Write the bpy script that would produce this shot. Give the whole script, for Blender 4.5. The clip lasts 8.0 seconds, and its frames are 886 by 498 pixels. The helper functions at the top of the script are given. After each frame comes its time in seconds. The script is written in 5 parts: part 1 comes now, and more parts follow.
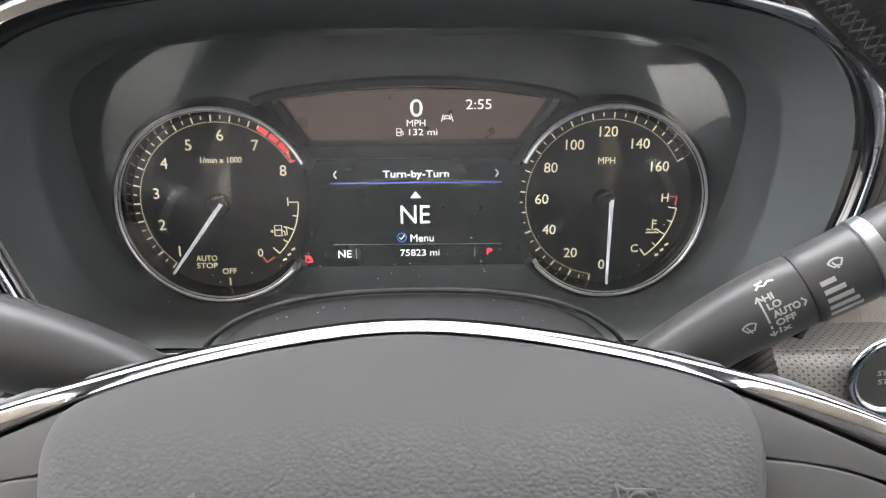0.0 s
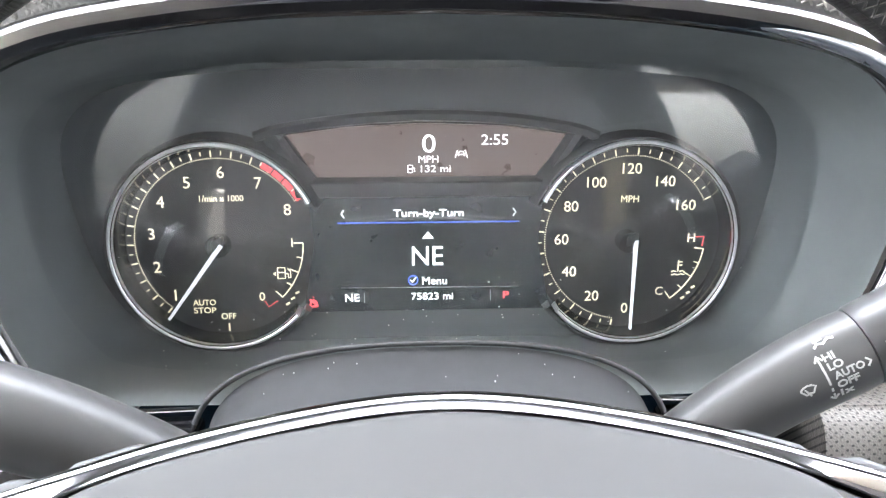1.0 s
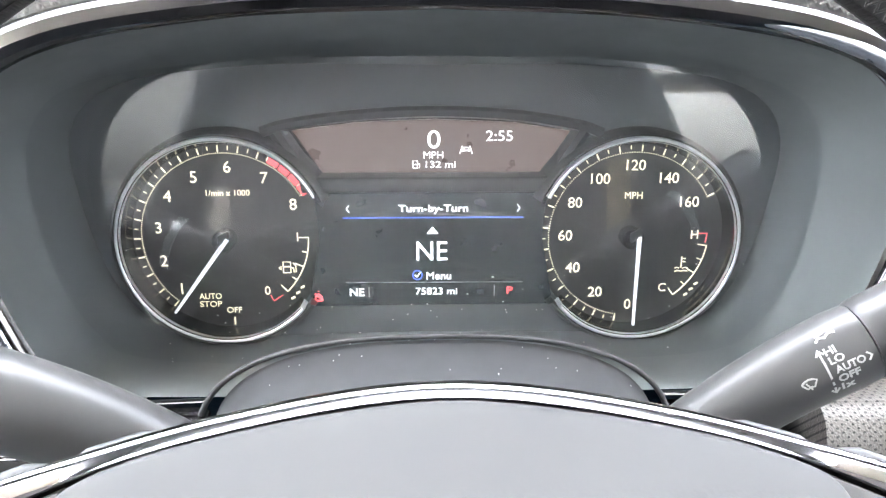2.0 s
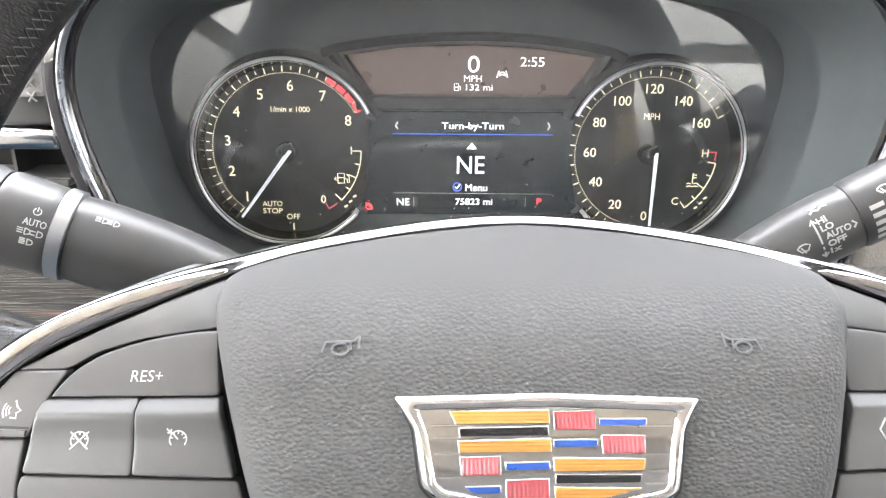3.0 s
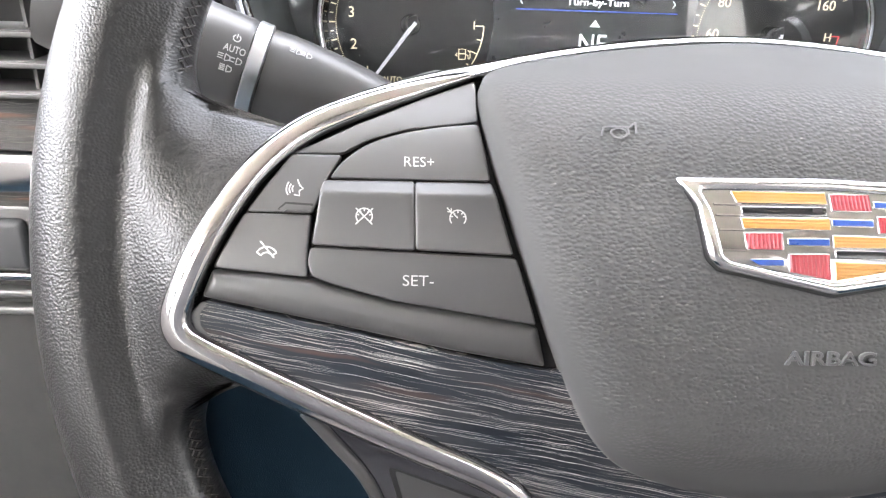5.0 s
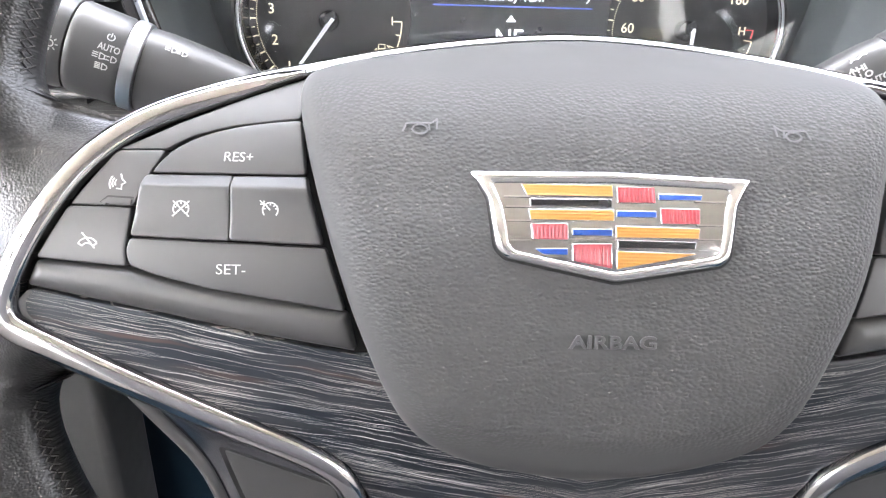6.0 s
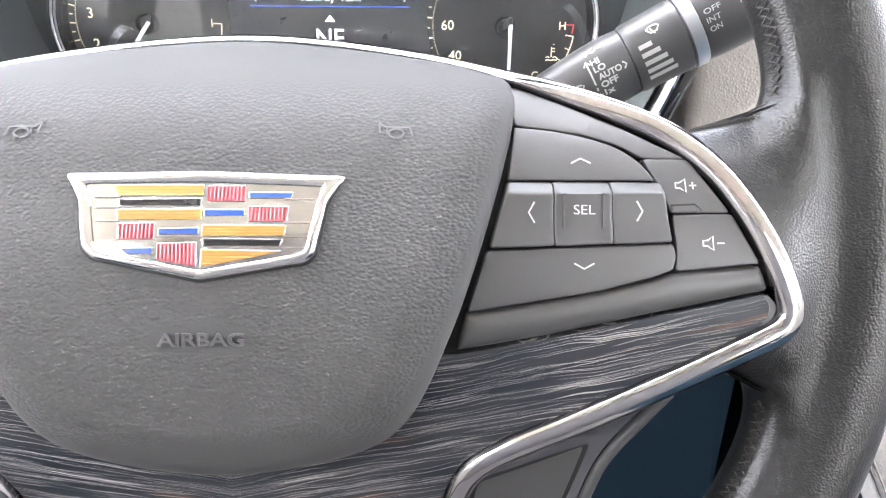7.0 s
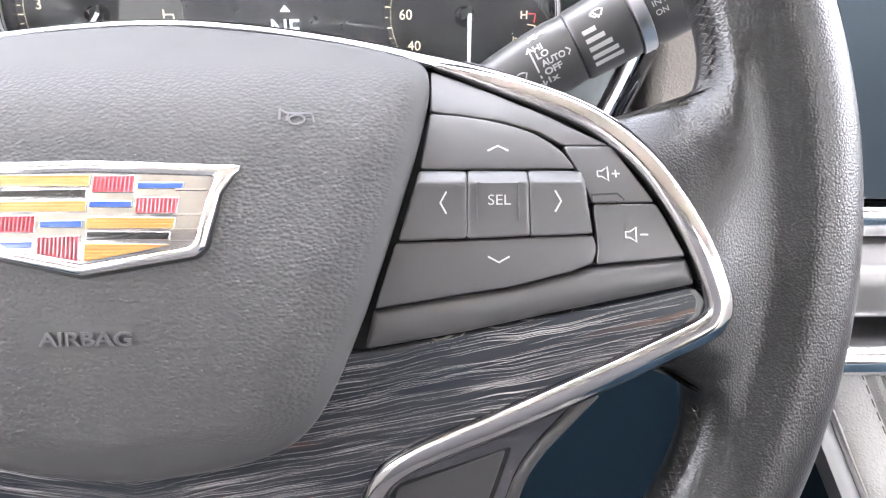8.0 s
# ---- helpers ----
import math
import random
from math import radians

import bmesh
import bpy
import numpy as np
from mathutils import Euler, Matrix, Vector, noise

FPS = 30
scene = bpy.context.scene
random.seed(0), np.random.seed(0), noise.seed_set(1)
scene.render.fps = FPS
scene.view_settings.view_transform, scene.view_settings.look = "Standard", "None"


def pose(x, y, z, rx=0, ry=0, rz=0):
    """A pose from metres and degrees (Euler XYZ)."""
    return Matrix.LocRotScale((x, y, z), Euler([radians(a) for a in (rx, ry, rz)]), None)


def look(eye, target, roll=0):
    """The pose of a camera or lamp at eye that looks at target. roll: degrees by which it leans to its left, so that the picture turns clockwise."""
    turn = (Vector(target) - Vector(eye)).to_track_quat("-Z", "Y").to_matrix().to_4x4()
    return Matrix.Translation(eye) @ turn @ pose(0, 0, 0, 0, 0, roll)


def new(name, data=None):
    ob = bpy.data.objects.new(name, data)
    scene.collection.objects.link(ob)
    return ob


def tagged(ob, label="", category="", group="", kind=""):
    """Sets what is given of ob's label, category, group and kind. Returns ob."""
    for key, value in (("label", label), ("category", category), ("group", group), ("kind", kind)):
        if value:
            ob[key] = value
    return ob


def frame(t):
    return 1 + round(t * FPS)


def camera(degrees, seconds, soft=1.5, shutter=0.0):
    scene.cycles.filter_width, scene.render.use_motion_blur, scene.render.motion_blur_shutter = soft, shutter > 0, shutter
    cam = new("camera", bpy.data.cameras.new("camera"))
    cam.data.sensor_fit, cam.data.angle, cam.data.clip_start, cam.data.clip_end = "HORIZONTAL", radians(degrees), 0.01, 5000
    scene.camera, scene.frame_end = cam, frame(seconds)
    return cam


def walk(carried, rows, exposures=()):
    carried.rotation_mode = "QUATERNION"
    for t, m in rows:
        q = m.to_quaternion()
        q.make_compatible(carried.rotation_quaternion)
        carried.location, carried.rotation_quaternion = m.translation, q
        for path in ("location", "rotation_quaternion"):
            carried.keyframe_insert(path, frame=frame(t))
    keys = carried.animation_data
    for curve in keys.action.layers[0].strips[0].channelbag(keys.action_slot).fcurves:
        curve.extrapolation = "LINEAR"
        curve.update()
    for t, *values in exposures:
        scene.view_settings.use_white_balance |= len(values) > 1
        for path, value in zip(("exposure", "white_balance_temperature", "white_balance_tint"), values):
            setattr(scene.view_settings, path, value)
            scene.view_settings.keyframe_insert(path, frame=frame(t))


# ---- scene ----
cam = camera(64.5, 8.0, soft=1.25)
PATH = [
    (0, (0.0040, 0.0148, 1.1240), (0.0609, 1.8992, 0.4563), -0.28),
    (0.2, (-0.0018, 0.0225, 1.1266), (0.0641, 1.9149, 0.4828), -0.18),
    (0.5, (-0.0015, 0.0350, 1.1274), (0.0630, 1.9351, 0.5065), -0.60),
    (0.7, (-0.0032, 0.0376, 1.1259), (0.0709, 1.9411, 0.5168), -0.19),
    (1, (-0.0059, 0.0381, 1.1251), (0.0748, 1.9447, 0.5265), -0.11),
    (2.5, (-0.0071, 0.0292, 1.1216), (0.0604, 1.9332, 0.5130), 0.20),
    (2.7, (-0.0126, 0.0131, 1.1183), (0.0571, 1.9107, 0.4906), 0.30),
    (3, (-0.0291, -0.0143, 1.1049), (0.0452, 1.8692, 0.4364), 0.75),
    (3.2, (-0.0484, -0.0294, 1.0903), (0.0247, 1.8447, 0.3960), 1.01),
    (3.5, (-0.0726, -0.0406, 1.0771), (0.0023, 1.8202, 0.3477), 1.46),
    (3.7, (-0.0790, -0.0372, 1.0736), (-0.0054, 1.8169, 0.3273), 1.71),
    (4, (-0.0889, -0.0339, 1.0703), (-0.0116, 1.8120, 0.3043), 1.84),
    (5.5, (-0.0933, -0.0302, 1.0704), (-0.0196, 1.7903, 0.2455), 2.14),
    (6, (-0.0450, -0.0400, 1.0751), (0.0093, 1.7776, 0.2424), 1.71),
    (6.2, (-0.0175, -0.0432, 1.0778), (0.0248, 1.7778, 0.2517), 1.54),
    (6.5, (0.0097, -0.0437, 1.0792), (0.0559, 1.7716, 0.2410), 1.08),
    (6.7, (0.0290, -0.0429, 1.0782), (0.0648, 1.7748, 0.2448), 0.70),
    (7, (0.0545, -0.0438, 1.0775), (0.0970, 1.7722, 0.2405), 0.49),
    (7.2, (0.0668, -0.0434, 1.0780), (0.1083, 1.7741, 0.2445), 0.35),
    (7.5, (0.0750, -0.0408, 1.0745), (0.1127, 1.7732, 0.2331), 0.25),
    (8, (0.0780, -0.0357, 1.0723), (0.1142, 1.7779, 0.2299), 0.13),
]
EXPOSURE = [
    # seconds, stops, kelvin, tint
    (0, 5.40, 6720, 8),
    (0.4, 5.20, 6720, 8),
    (0.6, 5.56, 6300, 8),
    (0.8, 6.28, 6300, 8),
    (2.5, 6.62, 6300, 8),
    (3, 6.25, 6650, 8),
    (3.5, 5.88, 6650, 11),
    (4, 5.79, 6650, 11),
    (5.5, 6.29, 6500, 10),
    (6, 6.25, 6450, 11),
    (6.5, 5.90, 6450, 11),
    (7, 6.44, 6450, 11),
    (7.5, 6.46, 6430, 13),
    (8, 6.47, 6430, 13),
]
walk(cam, [(t, look(eye, target, roll)) for t, eye, target, roll in PATH],
     exposures=EXPOSURE)

# ---- light: an open sky above the car, sun behind the roof ----
world = bpy.data.worlds.new("sky")
scene.world = world
world.use_nodes = True
wn = world.node_tree.nodes
sky = wn.new("ShaderNodeTexSky")
sky.sky_type, sky.sun_disc = "NISHITA", False
sky.sun_elevation, sky.sun_rotation = radians(48), radians(184)
sky.air_density, sky.dust_density, sky.ozone_density = 0.6, 9.0, 0.2
pale = wn.new("ShaderNodeHueSaturation")
pale.inputs["Saturation"].default_value = 0.35
world.node_tree.links.new(sky.outputs[0], pale.inputs["Color"])
world.node_tree.links.new(pale.outputs[0], wn["Background"].inputs[0])
wn["Background"].inputs[1].default_value = 0.15
sun_data = bpy.data.lights.new("sun", "SUN")
sun_data.energy, sun_data.angle, sun_data.color = 3.0, radians(0.6), (1.0, 0.95, 0.88)
sun = new("sun", sun_data)
sun.matrix_world = look((0, 0, 0), (0.04, 0.66, -0.74))


# ---- materials ----
def material(name, base, rough=0.5, metal=0.0, grain=0.0, grain_scale=900.0, tint=0.15, kind="noise",
             coat=0.0, spec=0.5, emit=None, power=0.0, smudge=0.08, stretch=(1, 1, 1), masked=False, flat_grain=False):
    """A surface with two scales of colour change, uneven gloss and a fine relief."""
    m = bpy.data.materials.new(name)
    m.use_nodes = True
    nt = m.node_tree
    n, link = nt.nodes, nt.links.new
    b = n["Principled BSDF"]
    b.inputs["Metallic"].default_value = metal
    b.inputs["Specular IOR Level"].default_value = spec
    b.inputs["Coat Weight"].default_value = coat
    b.inputs["Coat Roughness"].default_value = 0.06
    at = n.new("ShaderNodeTexCoord")
    place = n.new("ShaderNodeMapping")
    place.inputs["Scale"].default_value = stretch
    link(at.outputs["Object"], place.inputs["Vector"])
    big = n.new("ShaderNodeTexNoise")
    big.inputs["Scale"].default_value, big.inputs["Detail"].default_value = 22.0, 5.0
    link(place.outputs[0], big.inputs["Vector"])
    ramp = n.new("ShaderNodeMapRange")
    ramp.inputs["To Min"].default_value, ramp.inputs["To Max"].default_value = 1 - tint, 1 + tint
    link(big.outputs["Fac"], ramp.inputs["Value"])
    mix = n.new("ShaderNodeVectorMath")
    mix.operation = "SCALE"
    mix.inputs[0].default_value = base[:3]
    link(ramp.outputs[0], mix.inputs["Scale"])
    link(mix.outputs[0], b.inputs["Base Color"])
    gloss = n.new("ShaderNodeMapRange")
    gloss.inputs["To Min"].default_value, gloss.inputs["To Max"].default_value = max(rough - smudge, 0.02), rough + smudge
    mid = n.new("ShaderNodeTexNoise")
    mid.inputs["Scale"].default_value, mid.inputs["Detail"].default_value = 90.0, 6.0
    link(place.outputs[0], mid.inputs["Vector"])
    link(mid.outputs["Fac"], gloss.inputs["Value"])
    link(gloss.outputs[0], b.inputs["Roughness"])
    if grain:
        if kind == "leather":
            tex = n.new("ShaderNodeTexVoronoi")
            tex.feature, tex.voronoi_dimensions = "SMOOTH_F1", "2D" if flat_grain else "3D"
            tex.inputs["Scale"].default_value, tex.inputs["Smoothness"].default_value = grain_scale, 0.12
            warp = n.new("ShaderNodeTexNoise")
            warp.inputs["Scale"].default_value, warp.inputs["Detail"].default_value = grain_scale * 0.5, 2.0
            link(place.outputs[0], warp.inputs["Vector"])
            add = n.new("ShaderNodeMix")
            add.data_type = "VECTOR"
            add.inputs["Factor"].default_value = 0.6 / grain_scale
            link(place.outputs[0], add.inputs[4])
            link(warp.outputs["Color"], add.inputs[5])
            link(add.outputs[1], tex.inputs["Vector"])
            cut = n.new("ShaderNodeMapRange")
            cut.interpolation_type = "SMOOTHSTEP"
            cut.inputs["From Min"].default_value, cut.inputs["From Max"].default_value = 0.72, 0.05
            link(tex.outputs["Distance"], cut.inputs["Value"])
            height = cut.outputs[0]
        else:
            tex = n.new("ShaderNodeTexNoise")
            tex.inputs["Scale"].default_value, tex.inputs["Detail"].default_value = grain_scale, 4.0
            link(place.outputs[0], tex.inputs["Vector"])
            height = tex.outputs["Fac"]
        bump = n.new("ShaderNodeBump")
        bump.inputs["Strength"].default_value, bump.inputs["Distance"].default_value = grain, 0.0005
        if masked:
            where = n.new("ShaderNodeAttribute")
            where.attribute_name = "grain"
            times = n.new("ShaderNodeMath")
            times.operation = "MULTIPLY"
            times.inputs[1].default_value = grain
            link(where.outputs["Fac"], times.inputs[0])
            link(times.outputs[0], bump.inputs["Strength"])
        link(height, bump.inputs["Height"])
        link(bump.outputs[0], b.inputs["Normal"])
    if emit:
        b.inputs["Emission Color"].default_value = (*emit, 1)
        b.inputs["Emission Strength"].default_value = power
    return m


LEATHER = material("rim leather", (0.011, 0.0107, 0.0107), 0.34, grain=0.2, grain_scale=1350, kind="leather", spec=0.5, smudge=0.06, flat_grain=True)
VINYL = material("airbag cover vinyl", (0.075, 0.075, 0.0745), 0.55, grain=0.44, grain_scale=950, kind="leather", spec=0.08, stretch=(0.8, 1.2, 1), masked=True, flat_grain=True)
SMOOTH_VINYL = material("smooth vinyl", (0.055, 0.056, 0.058), 0.5, grain=0.1, grain_scale=2500)
EMBOSS = material("smooth embossed vinyl", (0.080, 0.081, 0.082), 0.52)
SATIN = material("satin black plastic", (0.052, 0.0515, 0.0515), 0.38, grain=0.06, grain_scale=4000)
MATTE = material("matte black plastic", (0.022, 0.023, 0.025), 0.6, grain=0.15, grain_scale=3000)
HOUSING = material("grey soft plastic", (0.108, 0.122, 0.125), 0.55, grain=0.12, grain_scale=2500)
FACEPLATE = material("dark grey faceplate plastic", (0.064, 0.074, 0.079), 0.5, grain=0.12, grain_scale=2500)
GAP = material("black gap", (0.006, 0.006, 0.006), 0.7)
GLOSS = material("piano black", (0.008, 0.008, 0.009), 0.08, spec=0.6, smudge=0.03)
CHROME = material("satin chrome", (0.64, 0.64, 0.655), 0.14, metal=1.0, tint=0.04, smudge=0.05)
TRIM = material("brushed chrome trim", (0.46, 0.455, 0.46), 0.11, metal=1.0, tint=0.03, smudge=0.02)
BRIGHT = material("bright chrome", (0.66, 0.66, 0.67), 0.12, metal=1.0, tint=0.03, smudge=0.03)
DARK_CHROME = material("dark chrome", (0.20, 0.205, 0.22), 0.17, metal=1.0, tint=0.08, smudge=0.06)
RING = material("bright satin ring", (0.80, 0.82, 0.85), 0.34, metal=1.0, tint=0.03, smudge=0.04)
CREST = material("pale highlight metal", (0.34, 0.36, 0.39), 0.28, metal=1.0, tint=0.12, smudge=0.08)
SILVER = material("silver field", (0.50, 0.50, 0.50), 0.09, metal=1.0, tint=0.06)
YELLOW = material("yellow enamel", (0.34, 0.162, 0.034), 0.4, coat=0.25)
RED = material("red enamel", (0.25, 0.016, 0.026), 0.4, coat=0.25)
BLUE = material("blue enamel", (0.012, 0.05, 0.24), 0.3, coat=0.6)
BLACK = material("black enamel", (0.006, 0.006, 0.007), 0.25, coat=0.6)
PRINT = material("white print", (0.42, 0.42, 0.415), 0.5)
PRINT_GREY = material("grey print", (0.45, 0.45, 0.45), 0.5)
STITCH = material("dark thread", (0.024, 0.022, 0.021), 0.7, grain=0.4, grain_scale=3000)
DIAL = material("dial face", (0.008, 0.009, 0.010), 0.35)
SCREEN = material("display glass", (0.006, 0.008, 0.010), 0.25, emit=(0.35, 0.5, 0.6), power=0.0004)
SCREEN_UP = material("upper display", (0.02, 0.018, 0.017), 0.3, emit=(0.55, 0.38, 0.33), power=0.0036)
LIT_WARM = material("lit dial print", (0.75, 0.68, 0.5), 0.5, emit=(1.0, 0.82, 0.52), power=0.013)
LIT_WHITE = material("lit display white", (0.8, 0.8, 0.8), 0.5, emit=(0.95, 0.97, 1.0), power=0.024)
LIT_RED = material("lit red", (0.6, 0.05, 0.05), 0.5, emit=(1.0, 0.10, 0.12), power=0.020)
LIT_BLUE = material("lit blue", (0.05, 0.1, 0.6), 0.5, emit=(0.10, 0.22, 1.0), power=0.010)
NEEDLE = material("needle white", (0.8, 0.8, 0.82), 0.4, emit=(0.9, 0.9, 1.0), power=0.008)
DASH = material("dash leather", (0.075, 0.073, 0.072), 0.5, grain=0.5, grain_scale=500, kind="leather")
SEAT = material("seat leather", (0.105, 0.098, 0.095), 0.6, grain=0.3, grain_scale=600, kind="leather", spec=0.25)
BEIGE = material("grey leather", (0.27, 0.25, 0.235), 0.5, grain=0.4, grain_scale=700, kind="leather")


def perforated(base):
    """Leather with rows of small punched holes."""
    m = material("perforated leather", base, 0.5, grain=0.3, grain_scale=900, kind="leather")
    n, link = m.node_tree.nodes, m.node_tree.links.new
    b = n["Principled BSDF"]
    at = n.new("ShaderNodeTexCoord")
    dots = n.new("ShaderNodeTexVoronoi")
    dots.inputs["Scale"].default_value, dots.inputs["Randomness"].default_value = 330.0, 0.0
    split, along, lay = n.new("ShaderNodeSeparateXYZ"), n.new("ShaderNodeMath"), n.new("ShaderNodeCombineXYZ")
    link(at.outputs["Object"], split.inputs[0])
    link(split.outputs["Y"], along.inputs[0])
    link(split.outputs["Z"], along.inputs[1])
    link(split.outputs["X"], lay.inputs[0])
    link(along.outputs[0], lay.inputs[1])
    turn = n.new("ShaderNodeMapping")
    turn.inputs["Rotation"].default_value = (0, 0, radians(45))
    link(lay.outputs[0], turn.inputs["Vector"])
    link(turn.outputs[0], dots.inputs["Vector"])
    hole = n.new("ShaderNodeMapRange")
    hole.inputs["From Min"].default_value, hole.inputs["From Max"].default_value = 0.16, 0.24
    link(dots.outputs["Distance"], hole.inputs["Value"])
    mix = n.new("ShaderNodeMix")
    mix.data_type = "RGBA"
    mix.inputs[6].default_value = (0.01, 0.01, 0.01, 1)
    old = b.inputs["Base Color"].links[0].from_socket
    link(old, mix.inputs[7])
    link(hole.outputs[0], mix.inputs["Factor"])
    link(mix.outputs[2], b.inputs["Base Color"])
    return m


PERFORATED = perforated((0.095, 0.088, 0.082))
LINER = material("headliner cloth", (0.36, 0.34, 0.315), 0.9, grain=0.3, grain_scale=1500)
CARPET = material("dark blue carpet", (0.004, 0.0085, 0.0135), 0.95, spec=0.03, grain=0.6, grain_scale=900)
ASPHALT = material("pale concrete", (0.30, 0.29, 0.27), 0.9, grain=0.5, grain_scale=200)


def wood_material(name, dark, mid, pore, slope, across="Y"):
    """Open-pore wood: a dark ground with long thin pale pores that follow the spokes to both sides."""
    m = material(name, dark, 0.40, spec=0.42)
    nt = m.node_tree
    n, link = nt.nodes, nt.links.new
    b = n["Principled BSDF"]
    at = n.new("ShaderNodeTexCoord")
    split = n.new("ShaderNodeSeparateXYZ")
    link(at.outputs["Object"], split.inputs[0])
    away = n.new("ShaderNodeMath")
    away.operation = "ABSOLUTE"
    link(split.outputs["X"], away.inputs[0])
    lean = n.new("ShaderNodeMath")
    lean.operation, lean.inputs[1].default_value = "MULTIPLY_ADD", -slope
    link(away.outputs[0], lean.inputs[0])
    link(split.outputs[across], lean.inputs[2])
    join = n.new("ShaderNodeCombineXYZ")
    link(split.outputs["X"], join.inputs[0])
    link(lean.outputs[0], join.inputs[1])
    link(split.outputs["Z" if across == "Y" else "Y"], join.inputs[2])

    def warped(scale, amount):
        bend = n.new("ShaderNodeTexNoise")
        bend.inputs["Scale"].default_value, bend.inputs["Detail"].default_value = scale, 2.0
        link(join.outputs[0], bend.inputs["Vector"])
        off = n.new("ShaderNodeVectorMath")
        off.operation, off.inputs[1].default_value = "MULTIPLY", (0, amount, 0)
        link(bend.outputs["Color"], off.inputs[0])
        add = n.new("ShaderNodeVectorMath")
        link(join.outputs[0], add.inputs[0])
        link(off.outputs[0], add.inputs[1])
        return add.outputs[0]

    def streaks(vector, sx, sy, lo, hi, seed):
        place = n.new("ShaderNodeMapping")
        place.inputs["Scale"].default_value, place.inputs["Location"].default_value = (sx, sy, 1), (seed, seed, seed)
        link(vector, place.inputs["Vector"])
        tex = n.new("ShaderNodeTexNoise")
        tex.inputs["Scale"].default_value, tex.inputs["Detail"].default_value = 1.0, 0.6
        link(place.outputs[0], tex.inputs["Vector"])
        cut = n.new("ShaderNodeMapRange")
        cut.interpolation_type = "SMOOTHSTEP"
        cut.inputs["From Min"].default_value, cut.inputs["From Max"].default_value = lo, hi
        link(tex.outputs["Fac"], cut.inputs["Value"])
        return cut.outputs[0]

    v, w = warped(45.0, 0.0030), warped(30.0, 0.0060)
    fine = streaks(v, 26, 7400, 0.66, 0.70, 0.0)
    long = streaks(w, 15, 6000, 0.665, 0.705, 7.0)
    top = n.new("ShaderNodeMath")
    top.operation = "MAXIMUM"
    link(fine, top.inputs[0])
    link(long, top.inputs[1])
    band = streaks(v, 10, 170, 0.35, 0.75, 3.0)
    tone = n.new("ShaderNodeMix")
    tone.data_type = "RGBA"
    tone.inputs[6].default_value, tone.inputs[7].default_value = (*dark, 1), (*mid, 1)
    link(band, tone.inputs["Factor"])
    rust = streaks(w, 16, 260, 0.64, 0.76, 11.0)
    warm = n.new("ShaderNodeMix")
    warm.data_type = "RGBA"
    warm.inputs[7].default_value = (*(c * k for c, k in zip(mid, (2.4, 1.2, 0.8))), 1)
    link(rust, warm.inputs["Factor"])
    link(tone.outputs[2], warm.inputs[6])
    mix = n.new("ShaderNodeMix")
    mix.data_type = "RGBA"
    mix.inputs[7].default_value = (*pore, 1)
    link(top.outputs[0], mix.inputs["Factor"])
    link(warm.outputs[2], mix.inputs[6])
    link(mix.outputs[2], b.inputs["Base Color"])
    bump = n.new("ShaderNodeBump")
    bump.inputs["Strength"].default_value, bump.inputs["Distance"].default_value = 0.5, 0.0003
    bump.invert = True
    link(top.outputs[0], bump.inputs["Height"])
    link(bump.outputs[0], b.inputs["Normal"])
    return m


WOOD = wood_material("open pore wood", (0.008, 0.012, 0.018), (0.029, 0.030, 0.034), (0.52, 0.48, 0.45), 0.20)
PALE_WOOD = wood_material("grey open pore wood", (0.024, 0.023, 0.022), (0.05, 0.048, 0.045), (0.20, 0.19, 0.175), 0.0, "Z")


def glass_material(name, tint=(1, 1, 1), ior=1.5):
    m = bpy.data.materials.new(name)
    m.use_nodes = True
    n, link = m.node_tree.nodes, m.node_tree.links.new
    n.remove(n["Principled BSDF"])
    clear, shine, mix, fres = (n.new("ShaderNodeBsdfTransparent"), n.new("ShaderNodeBsdfGlossy"), n.new("ShaderNodeMixShader"), n.new("ShaderNodeFresnel"))
    clear.inputs[0].default_value = (*tint, 1)
    shine.inputs["Roughness"].default_value = 0.02
    fres.inputs["IOR"].default_value = ior
    link(fres.outputs[0], mix.inputs[0])
    link(clear.outputs[0], mix.inputs[1])
    link(shine.outputs[0], mix.inputs[2])
    link(mix.outputs[0], n["Material Output"].inputs[0])
    return m


LENS = glass_material("clear cover lens", (0.97, 0.98, 0.99), 1.6)
ln = LENS.node_tree.nodes
# a pale diffuse film that paints the lens's reflected haze into its colour
dust_and_haze, veil, haze_noise, amount = (ln.new("ShaderNode" + kind) for kind in ("BsdfDiffuse", "MixShader", "TexNoise", "MapRange"))
dust_and_haze.inputs[0].default_value = (0.8, 0.8, 0.78, 1)
haze_noise.inputs["Scale"].default_value, haze_noise.inputs["Detail"].default_value = 40.0, 8.0
amount.inputs["To Min"].default_value, amount.inputs["To Max"].default_value = 0.030, 0.044
LENS.node_tree.links.new(haze_noise.outputs["Fac"], amount.inputs["Value"])
LENS.node_tree.links.new(amount.outputs[0], veil.inputs[0])
LENS.node_tree.links.new(ln["Material Output"].inputs[0].links[0].from_socket, veil.inputs[1])
LENS.node_tree.links.new(dust_and_haze.outputs[0], veil.inputs[2])
LENS.node_tree.links.new(veil.outputs[0], ln["Material Output"].inputs[0])


